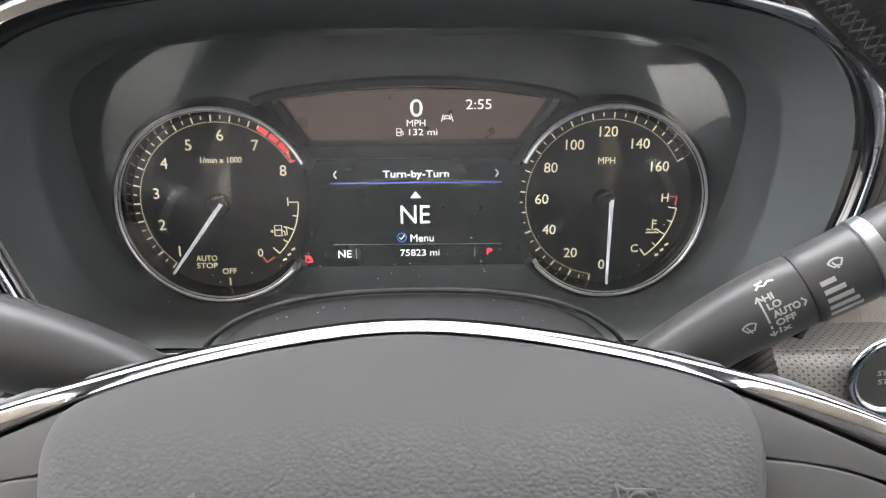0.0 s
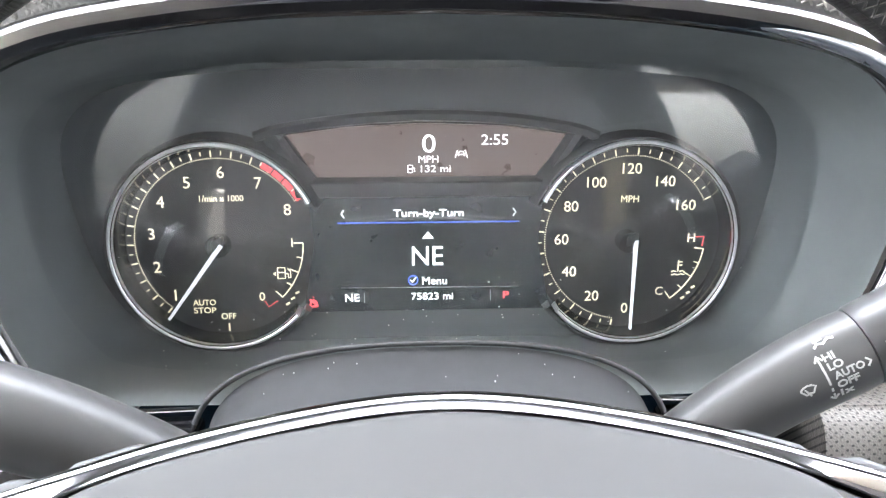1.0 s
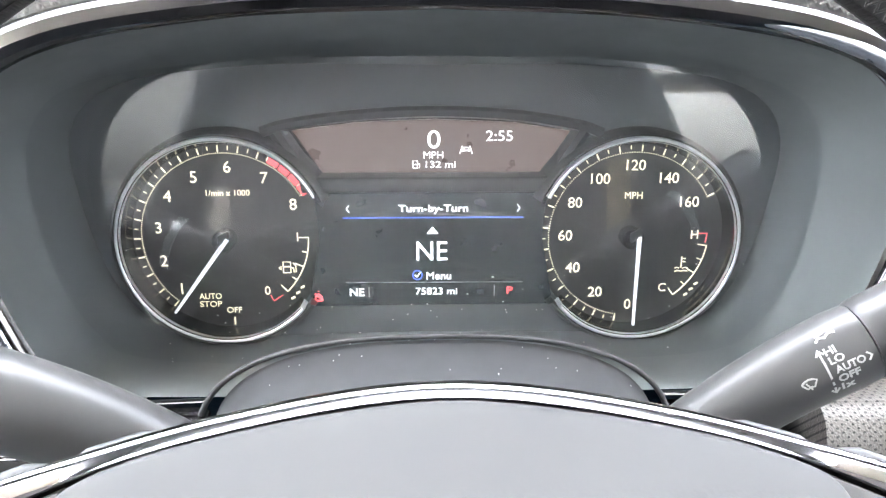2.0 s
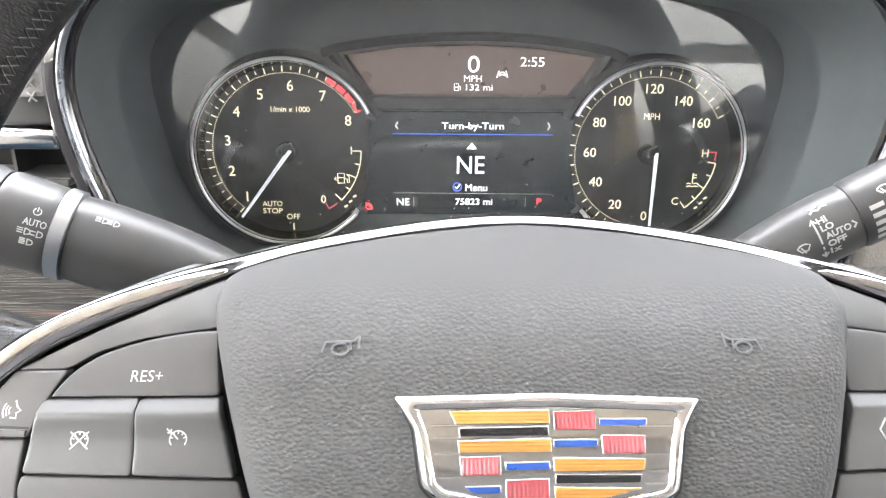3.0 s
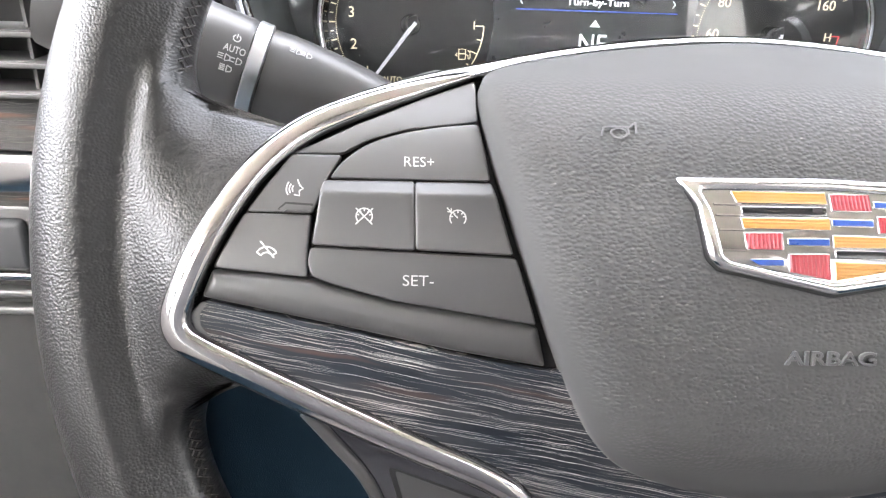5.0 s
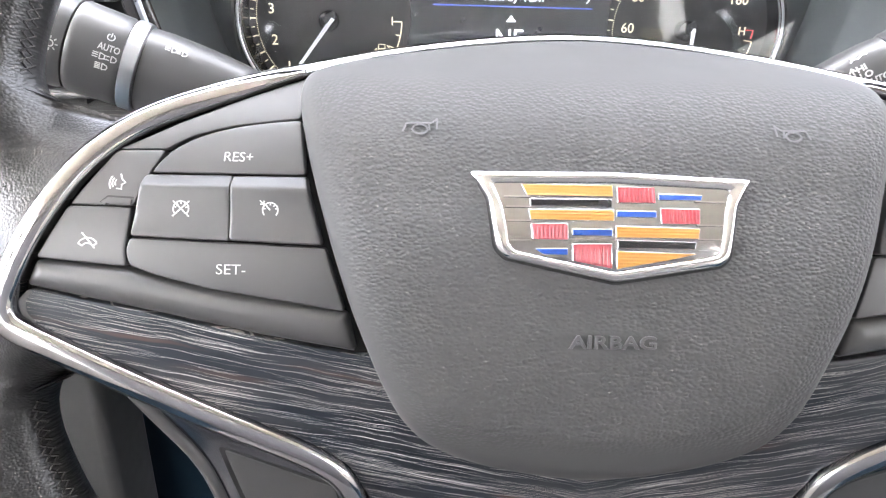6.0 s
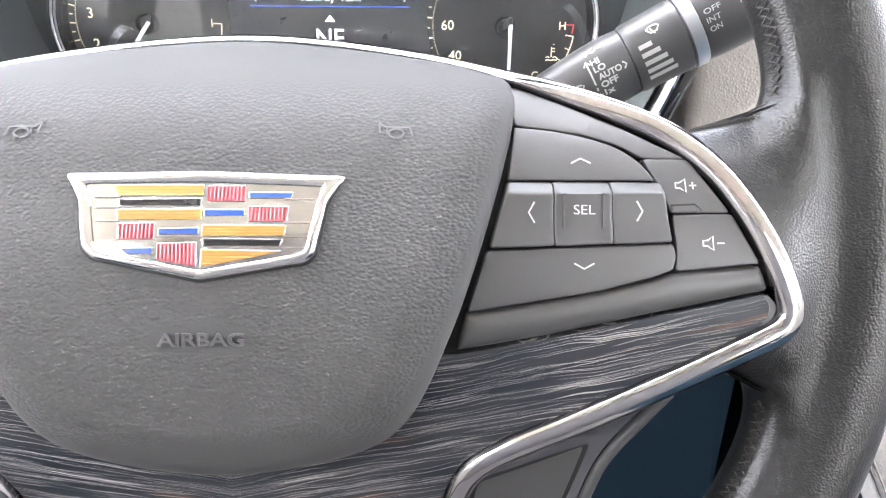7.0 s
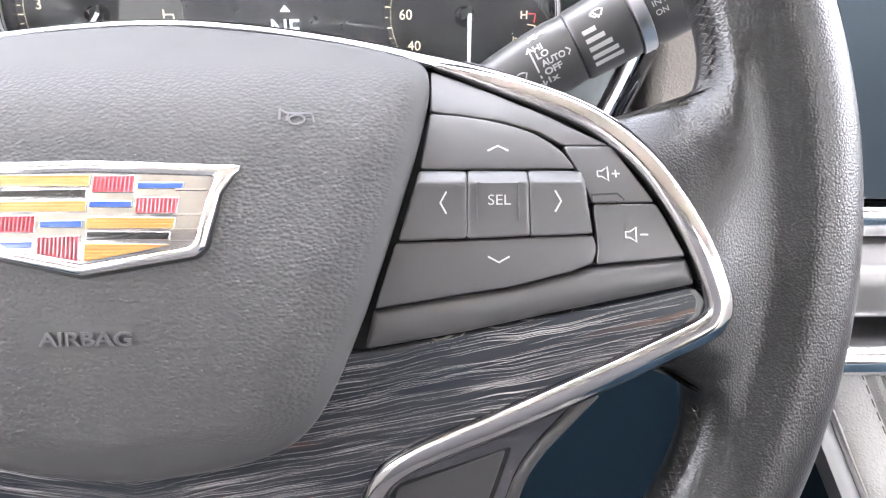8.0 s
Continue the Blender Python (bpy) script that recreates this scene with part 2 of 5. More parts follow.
# ---- building tools; outlines are in millimetres ----
def part(name, bm, mat, parent=None, label="", smooth=True, sharp=40):
    """Links a bmesh as one mesh under a thing or under a part."""
    me = bpy.data.meshes.new(name)
    bmesh.ops.recalc_face_normals(bm, faces=bm.faces)
    if smooth:
        for f in bm.faces:
            f.smooth = True
        for e in bm.edges:
            if len(e.link_faces) == 2 and e.calc_face_angle() > radians(sharp):
                e.smooth = False
    bm.to_mesh(me)
    bm.free()
    me.materials.append(mat)
    ob = new(name, me)
    if parent:
        ob.parent = parent
    if label:
        tagged(ob, label)
    return ob


def thing(name, m, label, category, group="", kind=""):
    ob = new(name)
    ob.empty_display_size = 0.02
    ob.matrix_world = m
    return tagged(ob, label, category, group, kind)


def tilted(y, z, degrees, x=0.0):
    """A frame whose x runs to the right, y up along a face leaning back by degrees, z out of the face to the driver."""
    a = radians(degrees)
    return Matrix(((1, 0, 0, x), (0, math.sin(a), -math.cos(a), y), (0, math.cos(a), math.sin(a), z), (0, 0, 0, 1)))


def flat(v):
    return 0.0


def crown(v):
    """Height in millimetres of the wheel's hub surface over the rim's plane, at v up the face."""
    d = v + 9.3
    return -2 - (0.0070 if d > 0 else 0.0044) * d * d


def fillet(pts, r=1.0, n=5):
    """A polygon with its corners rounded."""
    out, m = [], len(pts)
    for i in range(m):
        p, a, b = (np.array(q, float) for q in (pts[i], pts[i - 1], pts[(i + 1) % m]))
        la, lb = np.linalg.norm(a - p), np.linalg.norm(b - p)
        k = min(r, la * 0.45, lb * 0.45)
        s, e = p + (a - p) / la * k, p + (b - p) / lb * k
        for j in range(n + 1):
            f = j / n
            out.append(tuple((1 - f) ** 2 * s + 2 * f * (1 - f) * p + f * f * e))
    return out


def spline(pts, per=8, closed=False):
    """A smooth line through the points."""
    pts = [np.array(p, float) for p in pts]
    m, out = len(pts), []
    for i in range(m if closed else m - 1):
        if closed:
            a, b, c, d = pts[i - 1], pts[i], pts[(i + 1) % m], pts[(i + 2) % m]
        else:
            b, c = pts[i], pts[i + 1]
            a = pts[i - 1] if i else 2 * b - c
            d = pts[i + 2] if i + 2 < m else 2 * c - b
        for j in range(per):
            f = j / per
            out.append(0.5 * (2 * b + (c - a) * f + (2 * a - 5 * b + 4 * c - d) * f ** 2 + (3 * b - a - 3 * c + d) * f ** 3))
    if not closed:
        out.append(pts[-1])
    return [tuple(p) for p in out]


def dense(pts, step):
    out, m = [], len(pts)
    for i in range(m):
        a, b = np.array(pts[i], float), np.array(pts[(i + 1) % m], float)
        k = max(1, int(np.linalg.norm(b - a) / step))
        out += [a + (b - a) * j / k for j in range(k)]
    keep = [p for i, p in enumerate(out) if np.linalg.norm(p - out[i - 1]) > 1e-3]
    return np.array(keep)


def edge_distance(p, loop):
    a, b = loop, np.roll(loop, -1, 0)
    ab = b - a
    f = np.clip(((p[:, None] - a) * ab).sum(2) / (ab * ab).sum(1), 0, 1)
    return np.sqrt((((a + f[..., None] * ab) - p[:, None]) ** 2).sum(2)).min(1)


def plate(outline, off=0.0, r=1.0, drop=1.0, skirt=4.0, grid=4.0, step=2.0, base=crown, dish=None, grain=None, ease=None, fold=None):
    """A solid plate over the outline, lying on the base surface, its rim rounded over r and falling by drop. dish(u, v) adds relief, fold(v, k) a slope that depends on the distance k from the rim."""
    from mathutils.geometry import delaunay_2d_cdt
    loop = dense(outline, step)
    x, y = loop[:, 0], loop[:, 1]
    if (x * np.roll(y, -1) - np.roll(x, -1) * y).sum() < 0:
        loop = loop[::-1]
    e = np.roll(loop, -1, 0) - loop
    nrm = np.stack([-e[:, 1], e[:, 0]], 1) / np.linalg.norm(e, axis=1)[:, None]
    nrm = nrm + np.roll(nrm, 1, 0)
    nrm /= np.linalg.norm(nrm, axis=1)[:, None] + 1e-9
    pts = [loop]
    for f in (0.12, 0.35, 0.65, 1.0):
        q = loop + nrm * r * f
        pts.append(q[edge_distance(q, loop) > 0.93 * r * f])
    lo, hi = loop.min(0), loop.max(0)
    gx, gy = np.meshgrid(np.arange(lo[0], hi[0], grid), np.arange(lo[1], hi[1], grid))
    q = np.stack([gx.ravel(), gy.ravel()], 1)
    if len(q):
        pts.append(q[edge_distance(q, loop) > r + 0.35 * grid])
    flatpts = np.concatenate(pts)
    n = len(loop)
    verts, _, faces, *_ = delaunay_2d_cdt([Vector(p) for p in flatpts], [], [list(range(n))], 1, 1e-5)
    vp = np.array([tuple(v) for v in verts])
    d = edge_distance(vp, loop)
    bm = bmesh.new()
    top = []
    layer = bm.verts.layers.float.new("grain") if grain else None
    for (u, v), k in zip(vp, d):
        f = min(k / r, 1.0)
        h = -drop * (ease(v) if ease else 1) * (1 - math.sqrt(max(0.0, 1 - (1 - f) ** 2))) + (dish(u, v) if dish else 0) + (fold(v, k) if fold else 0)
        top.append(bm.verts.new((u / 1000, v / 1000, (base(v) + off + h) / 1000)))
        if grain:
            top[-1][layer] = grain(u, v, k)
    for f in faces:
        try:
            bm.faces.new([top[i] for i in f])
        except ValueError:
            pass
    for v in [v for v in bm.verts if not v.link_faces]:
        bm.verts.remove(v)
    rim = [e for e in bm.edges if len(e.link_faces) == 1]
    low = bmesh.ops.extrude_edge_only(bm, edges=rim)["geom"]
    for v in low:
        if isinstance(v, bmesh.types.BMVert):
            v.co.z -= skirt / 1000
    return bm


def sweep(path, section, closed=False, normal=(0, 0, 1), bm=None):
    """Carries a closed section (side, out) in millimetres along a 3D path in millimetres; section may be a function of the position 0..1."""
    bm = bm or bmesh.new()
    p = [Vector(q) for q in path]
    m, rings = len(p), []
    for i in range(m):
        a, b = p[i - 1 if (closed or i) else 0], p[(i + 1) % m if closed else min(i + 1, m - 1)]
        t = (b - a).normalized()
        side = t.cross(Vector(normal)).normalized()
        out = side.cross(t)
        sec = section(i / (m - 1)) if callable(section) else section
        rings.append([bm.verts.new((p[i] + side * s + out * o) / 1000) for s, o in sec])
    k = len(rings[0])
    for i in range(m if closed else m - 1):
        a, b = rings[i], rings[(i + 1) % m]
        for j in range(k):
            bm.faces.new((a[j], a[(j + 1) % k], b[(j + 1) % k], b[j]))
    if not closed:
        bm.faces.new(rings[0][::-1])
        bm.faces.new(rings[-1])
    return bm


def oval(a, b, n=14, power=2.0):
    out = []
    for i in range(n):
        t = 2 * math.pi * i / n
        c, s = math.cos(t), math.sin(t)
        out.append((a * math.copysign(abs(c) ** (2 / power), c), b * math.copysign(abs(s) ** (2 / power), s)))
    return out


def box(lo, hi, bm=None, bevel=0.0):
    """A box between two corners in metres, its edges bevelled."""
    bm = bm or bmesh.new()
    made = bmesh.ops.create_cube(bm, size=1)["verts"]
    for v in made:
        v.co = Vector([lo[i] + (v.co[i] + 0.5) * (hi[i] - lo[i]) for i in range(3)])
    if bevel:
        bmesh.ops.bevel(bm, geom=list({e for v in made for e in v.link_edges}), offset=bevel, segments=3, profile=0.5, affect="EDGES")
    return bm


def lettering(body, cx, cy, high, wide=0.0, lift=0.15, turn=0.0, base=flat, off=0.0, bold=0.0, bevel=0.0):
    """Text as a thin solid, centred at (cx, cy) in millimetres, of a given height and, if set, width."""
    cu = bpy.data.curves.new("text", "FONT")
    cu.body, cu.size, cu.extrude, cu.offset = body, 1.0, 0.01, bold
    cu.resolution_u, cu.bevel_depth, cu.bevel_resolution = 4, bevel, 1
    tmp = new("text", cu)
    me = bpy.data.meshes.new_from_object(tmp.evaluated_get(bpy.context.evaluated_depsgraph_get()))
    bpy.data.objects.remove(tmp)
    bm = bmesh.new()
    bm.from_mesh(me)
    bpy.data.meshes.remove(me)
    xs, ys = [v.co.x for v in bm.verts], [v.co.y for v in bm.verts]
    x0, x1, y0, y1 = min(xs), max(xs), min(ys), max(ys)
    ky = high / (y1 - y0)
    kx = wide / (x1 - x0) if wide else ky
    c, s = math.cos(radians(turn)), math.sin(radians(turn))
    for v in bm.verts:
        x, y = (v.co.x - (x0 + x1) / 2) * kx, (v.co.y - (y0 + y1) / 2) * ky
        u, w = cx + c * x - s * y, cy + s * x + c * y
        v.co = Vector((u, w, base(w) + off - 0.1 + (lift + 0.1) * (v.co.z + 0.01 + bevel) / (0.02 + 2 * bevel))) / 1000
    return bm


def strokes(lines, width, lift=0.15, base=flat, off=0.0, bm=None):
    """Flat-topped ribbons along polylines given in millimetres."""
    bm = bm or bmesh.new()
    for line in lines:
        p = [np.array(q, float) for q in line]
        rows = []
        for i in range(len(p)):
            a, b = p[max(i - 1, 0)], p[min(i + 1, len(p) - 1)]
            t = (b - a) / (np.linalg.norm(b - a) + 1e-9)
            s = np.array((-t[1], t[0])) * width / 2
            row = []
            for q, h in ((p[i] + s, lift), (p[i] - s, lift), (p[i] - s, -0.1), (p[i] + s, -0.1)):
                row.append(bm.verts.new((q[0] / 1000, q[1] / 1000, (base(q[1]) + off + h) / 1000)))
            rows.append(row)
        for a, b in zip(rows, rows[1:]):
            for j in range(4):
                bm.faces.new((a[j], a[(j + 1) % 4], b[(j + 1) % 4], b[j]))
        bm.faces.new(rows[0][::-1])
        bm.faces.new(rows[-1])
    return bm


def arc(cx, cy, r, a0, a1, n=24):
    """Points on a circle; degrees, anticlockwise from the right."""
    return [(cx + r * math.cos(radians(a0 + (a1 - a0) * i / n)), cy + r * math.sin(radians(a0 + (a1 - a0) * i / n))) for i in range(n + 1)]


def disc(cx, cy, r, h0, h1, n=48, bevel=0.0):
    """A round plug in millimetres."""
    bm = bmesh.new()
    rows = [(r, h0), (r, h1 - bevel), (r - bevel * 0.3, h1 - bevel * 0.3), (r - bevel, h1)]
    rings = [[bm.verts.new(((cx + q * math.cos(2 * math.pi * i / n)) / 1000, (cy + q * math.sin(2 * math.pi * i / n)) / 1000, h / 1000)) for i in range(n)] for q, h in rows]
    for a, b in zip(rings, rings[1:]):
        for j in range(n):
            bm.faces.new((a[j], a[(j + 1) % n], b[(j + 1) % n], b[j]))
    bm.faces.new(rings[-1])
    return bm


def ray_loop(loop, cx, cz, deg):
    """How far a closed loop of (u, v) lies from a centre, in a direction."""
    d = np.array((math.cos(radians(deg)), math.sin(radians(deg))))
    best = 0.0
    for p, q in zip(loop, loop[1:] + loop[:1]):
        p, e = np.array(p) - (cx, cz), np.array(q) - np.array(p)
        den = d[0] * e[1] - d[1] * e[0]
        if abs(den) < 1e-12:
            continue
        k, f = (p[0] * e[1] - p[1] * e[0]) / den, (p[0] * d[1] - p[1] * d[0]) / den
        if k > 0 and -1e-6 <= f <= 1 + 1e-6:
            best = max(best, k)
    return best


def frame_plate(outer, inner, middle, profile, base=crown, n=360):
    """A plate with a hole: profile gives (0 at the outer edge to 1 at the hole, height in millimetres) from outside in."""
    bm, rows = bmesh.new(), []
    outer, inner = list(outer), list(inner)
    reach = [(ray_loop(outer, *middle, 360 * i / n), ray_loop(inner, *middle, 360 * i / n)) for i in range(n)]
    for f, h in profile:
        row = []
        for i, (a, b) in enumerate(reach):
            t, r = 2 * math.pi * i / n, a + (b - a) * f
            u, v = middle[0] + r * math.cos(t), middle[1] + r * math.sin(t)
            row.append(bm.verts.new((u / 1000, v / 1000, (base(v) + h) / 1000)))
        rows.append(row)
    for a, b in zip(rows, rows[1:]):
        for j in range(n):
            bm.faces.new((a[j], a[(j + 1) % n], b[(j + 1) % n], b[j]))
    return bm


def mirror(pts, side):
    return pts if side > 0 else [(-p[0], *p[1:]) for p in pts][::-1]


# ================= the steering wheel =================
WHEEL = tilted(0.1167, 1.0, 22)
wheel = thing("steering_wheel", WHEEL, "black leather steering wheel with chrome trim and dark wood inlay", "steering wheel")

RIM_V, RIM_R = 8.0, 180.2


def smooth(a, b, x):
    t = min(max((x - a) / (b - a), 0), 1)
    return t * t * (3 - 2 * t)


def spoke_angle(deg):
    """Degrees above or below the spokes' middle line, and how far past the edge of the leather web."""
    side = abs(deg) if abs(deg) <= 90 else 180 - abs(deg)
    side = side if deg >= 0 else -side
    return side, max(side - 12.0, -16.1 - side)


R_OUT, R_CREST, R_WEB, FALL = 195.5, 179.0, 125.0, 11.0


def rim_inner(past):
    """Inner radius of the rim beside an opening; it widens into a rounded corner at the spoke."""
    return 161.0 - 9.0 * math.exp(-max(past, 0) / 2.4)


def rim_v(r, deg):
    """Height up the face of a point of the rim, which is a little taller than round above the spokes."""
    s = math.sin(radians(deg))
    return RIM_V + r * s * (1 + 0.085 * smooth(0.25, 0.75, s))


def rim_top(r, v):
    """Height of the leather: outer roll, shallow valley, inner lobe and the web that runs to the trim."""
    if r >= R_CREST:
        return -28 + 17.5 * math.sqrt(max(0.0, 1 - ((r - R_CREST) / (R_OUT - R_CREST)) ** 2))
    h = -10.5 - 4.6 * smooth(R_CREST, 166.5, r) + 1.8 * smooth(167, 159, r)
    return h + (crown(v) - 6.0 - h) * smooth(164, 149, r)


def rim_height(r, v, past):
    """The leather's height, rounded down towards the openings."""
    step = -past * math.pi / 180 * r
    corner = rim_inner(0)
    if past >= 0:
        d = r - rim_inner(past)
    else:
        d = math.hypot(max(r - corner, 0), step) if r > corner else step
    h = rim_top(r, v)
    if d < FALL:
        h -= (h + 28) * (1 - math.sqrt(max(0.0, 1 - ((FALL - max(d, 0)) / FALL) ** 2)))
    return h


def rim_mesh():
    """The leather-wrapped rim with its two webs at the side spokes."""
    bm = bmesh.new()
    n, low, rings = 1080, 12, []
    outer = [R_OUT - (R_OUT - R_CREST) * (1 - math.cos(math.pi / 2 * j / 14)) for j in range(14)] + [R_CREST - (R_CREST - 163) * j / 14 for j in range(15)]
    for i in range(n):
        deg = -180 + 360 * i / n
        side, past = spoke_angle(deg)
        r_in = rim_inner(past) - 27 * smooth(1.2, 0, past) if past >= 0 else R_WEB
        ca = math.cos(radians(deg))
        ring = []
        for r in outer + [163 - (163 - r_in) * math.sin(math.pi / 2 * j / 16) for j in range(1, 17)]:
            v = rim_v(r, deg)
            ring.append(bm.verts.new(((r * ca + 1.7 * smooth(160, 185, r)) / 1000, v / 1000, rim_height(r, v, past) / 1000)))
        for j in range(1, low):
            q = math.pi * j / low
            r = (R_OUT + r_in) / 2 - (R_OUT - r_in) / 2 * math.cos(q)
            ring.append(bm.verts.new(((r * ca + 1.7 * smooth(160, 185, r)) / 1000, rim_v(r, deg) / 1000, (-28 - 14 * math.sin(q)) / 1000)))
        rings.append(ring)
    m = len(rings[0])
    for i in range(n):
        a, b = rings[i], rings[(i + 1) % n]
        for j in range(m):
            bm.faces.new((a[j], a[(j + 1) % m], b[(j + 1) % m], b[j]))
    return bm


rim = part("rim", rim_mesh(), LEATHER, wheel, "worn black grained leather rim", sharp=70)


def seam(a0, a1):
    """Cross stitches along the inner edge of the rim."""
    bm = bmesh.new()
    deg = a0
    while deg < a1:
        for lean in (-0.55, 0.55):
            line = []
            for f in (-1, 0, 1):
                a = radians(deg + 0.45 * f)
                d = 1.1 + 0.7 * f * (1 if lean > 0 else -1)
                past = spoke_angle(deg)[1]
                r = rim_inner(past) + d
                v = rim_v(r, deg + 0.45 * f)
                line.append((r * math.cos(a), v, rim_height(r, v, past) + 0.25))
            sweep(line, oval(0.36, 0.36, 6), normal=(0.2, 0.1, 1), bm=bm)
        deg += 0.9
    return bm


for a0, a1 in ((14.2, 60), (120, 165.8), (-60, -18.4), (-161.6, -120)):
    part("stitching", seam(a0, a1), STITCH, rim, "dark cross stitching on the inner seam")

HALF_RING = [(0, 64), (24, 62.3), (53, 57.3), (76, 51.4), (93, 46), (109, 39.0), (121, 32.4), (130.5, 23.5), (137.4, 13), (142.9, 2), (146.6, -7.5),
             (147.9, -12.4), (147.2, -16.2), (143.8, -19.4), (132, -25.3), (114, -34), (95, -43), (77, -51.2), (67.5, -57.5), (63, -65), (61, -76), (60, -95)]
ring_line = spline([(-u, v) for u, v in HALF_RING[:0:-1]] + HALF_RING, 8)


def trim_section(f):
    """The trim's section; its inner edge draws in where the airbag cover meets it."""
    u, v = ring_line[round(f * (len(ring_line) - 1))]
    k = 1 - 0.75 * smooth(44, 55, v)
    q = smooth(36, 54, v)
    e = 0.9 * (1 - q)
    line = [(-3.2 * k, -9), (-3.2 * k, 0.1 + 1.1 * q), (-2.7 * k, 1.3 + 0.4 * q), (-1.6 * k, 1.9), (0.1, 2.1 - 1.2 * q), (1.4, 1.8 - 2.0 * q), (2.3 + 0.6 * e, 1.0 - 2.4 * q), (2.7 + e, -0.3 - 2.3 * q),
            (2.8 + 1.2 * e, -2.0 - 1.5 * q), (2.8 + 1.2 * e, -9 + 4.8 * q)]
    return [(-side, h) for side, h in line]


part("spoke_trim", sweep([(u * 1.004, v + 0.25, crown(v) + 1.4) for u, v in ring_line], trim_section), TRIM, wheel, "satin chrome trim loop round the spokes", sharp=60)

# the dark carrier behind the trim, buttons and cover
carrier = [(u * 0.985, v * 0.985 - 0.2) for u, v in ring_line if v > -70]
part("carrier", plate(carrier, -4.5, 2, 1, 22, 5, 3), GAP, wheel, "black carrier behind the buttons")

HALF_PAD = [(0, 63.2), (30, 60.5), (55, 56.0), (68, 52.4), (74.6, 49.4), (76.8, 45.0), (76.6, 38.5), (73.6, 25), (68.8, 8.5), (62.6, -10), (58.8, -20),
            (54.3, -31), (48.5, -41.3), (40, -48.9), (24, -54.6), (0, -57.8)]
HALF_PAD = [(u + 1.0 * u / 77, v - (0.6 if v < 0 else 0)) for u, v in HALF_PAD]
pad_line = spline(HALF_PAD + [(-u, v) for u, v in HALF_PAD[-2:0:-1]], 5, closed=True)


def brow_relief(v):
    """The swell over the emblem and the fall of the brow to the trim."""
    return 2.2 * smooth(14, 32, v) - 7.2 * smooth(34, 62, v)


def pad_relief(u, v):
    """The cover's smooth brow, keel and lower lip."""
    keel = 0.35 * math.exp(-(u / 7) ** 2) * smooth(-5, -20, v) * smooth(-48, -30, v)
    return keel + brow_relief(v)


def pad_fold(v, k):
    """The bevelled border of the cover: a soft fold all round, widest at the chin and fading under the brow."""
    wide = 10.5 + 3.5 * smooth(-30, -48, v)
    return -(0.55 - 0.2 * smooth(-25, -45, v)) * 0.8 * math.log1p(math.exp(min((wide - k) / 0.8, 40))) * (1 - 0.9 * smooth(26, 48, v))


pad = part("airbag_cover", plate(pad_line, 11.5, 6.0, 4.4, 14, 2, 2, dish=pad_relief, fold=pad_fold, ease=lambda v: 1 - 0.7 * smooth(38, 54, v),
           grain=lambda u, v, k: smooth(2, 6, k) * smooth(-49, -41, v) * smooth(50, 41, v) * (1 - 0.75 * smooth(14, 11.5, abs(u + 0.6)) * smooth(4.5, 2.5, abs(v + 18.3)))), VINYL, wheel, "charcoal grained vinyl airbag cover")
part("lettering", lettering("AIRBAG", 0.0, -18.0, 3.3, 20.9, 0.65, base=crown, off=11.85, bold=0.005, bevel=0.02), EMBOSS, pad, "embossed grey word")


def horn(cx, cy, flip):
    s = -1 if flip else 1
    lines = [[(cx + s * x, cy + y) for x, y in line] for line in (
        [(-4.2, -1.3), (-3.4, 0.9), (-1.2, 1.0), (2.8, 1.1), (4.3, 2.2)], [(4.3, 2.2), (4.1, -0.6)], [(2.2, 1.0), (2.4, -0.9)],
        [(1.8 + 1.9 * math.cos(a * 0.4) - 1.8, -0.6 + 1.2 * math.sin(a * 0.4)) for a in range(17)])]
    return strokes(lines, 0.42, 0.2, lambda v: crown(v) + brow_relief(v), 11.95)


for cx, flip in ((-46.5, False), (46.5, True)):
    part("horn_mark", horn(cx, 33, flip), EMBOSS, pad, "embossed horn symbol")


# the emblem: plain coloured tiles in a chrome shield
def em(x, y):
    return ((x - 655) / 17.98, 22.2 - (y - 55) / 18.2)


EMB = [em(*p) for p in ((38, 52), (650, 42), (1276, 66), (1196, 190), (1150, 415), (1110, 452), (655, 528), (192, 432), (146, 385), (116, 180))]
INNER = [em(*p) for p in ((140, 104), (650, 96), (1170, 116), (1140, 205), (1105, 385), (1085, 405), (655, 478), (235, 395), (205, 365), (175, 190))]
emblem = part("emblem", frame_plate(fillet(EMB, 1.0), fillet(INNER, 0.8), em(655, 250), [(0, 9.5), (0, 12.4), (0.1, 12.9), (0.3, 13.4), (0.5, 13.6), (0.75, 13.4), (0.95, 12.9), (1, 12.0)]), BRIGHT, wheel, "chrome shield emblem with coloured tiles")
part("black_edge", plate([(u * 1.018, 10.5 + (v - 10.5) * 1.05) for u, v in fillet(EMB, 1.2)], 11.95, 0.3, 0.2, 2, 4, 1), GAP, emblem, "black edge line")
part("field", plate(fillet([(u * 1.02, 10.2 + (v - 10.2) * 1.03) for u, v in INNER], 0.8), 12.45, 0.2, 0.1, 0.6, 4, 1), SILVER, emblem, "silver field")
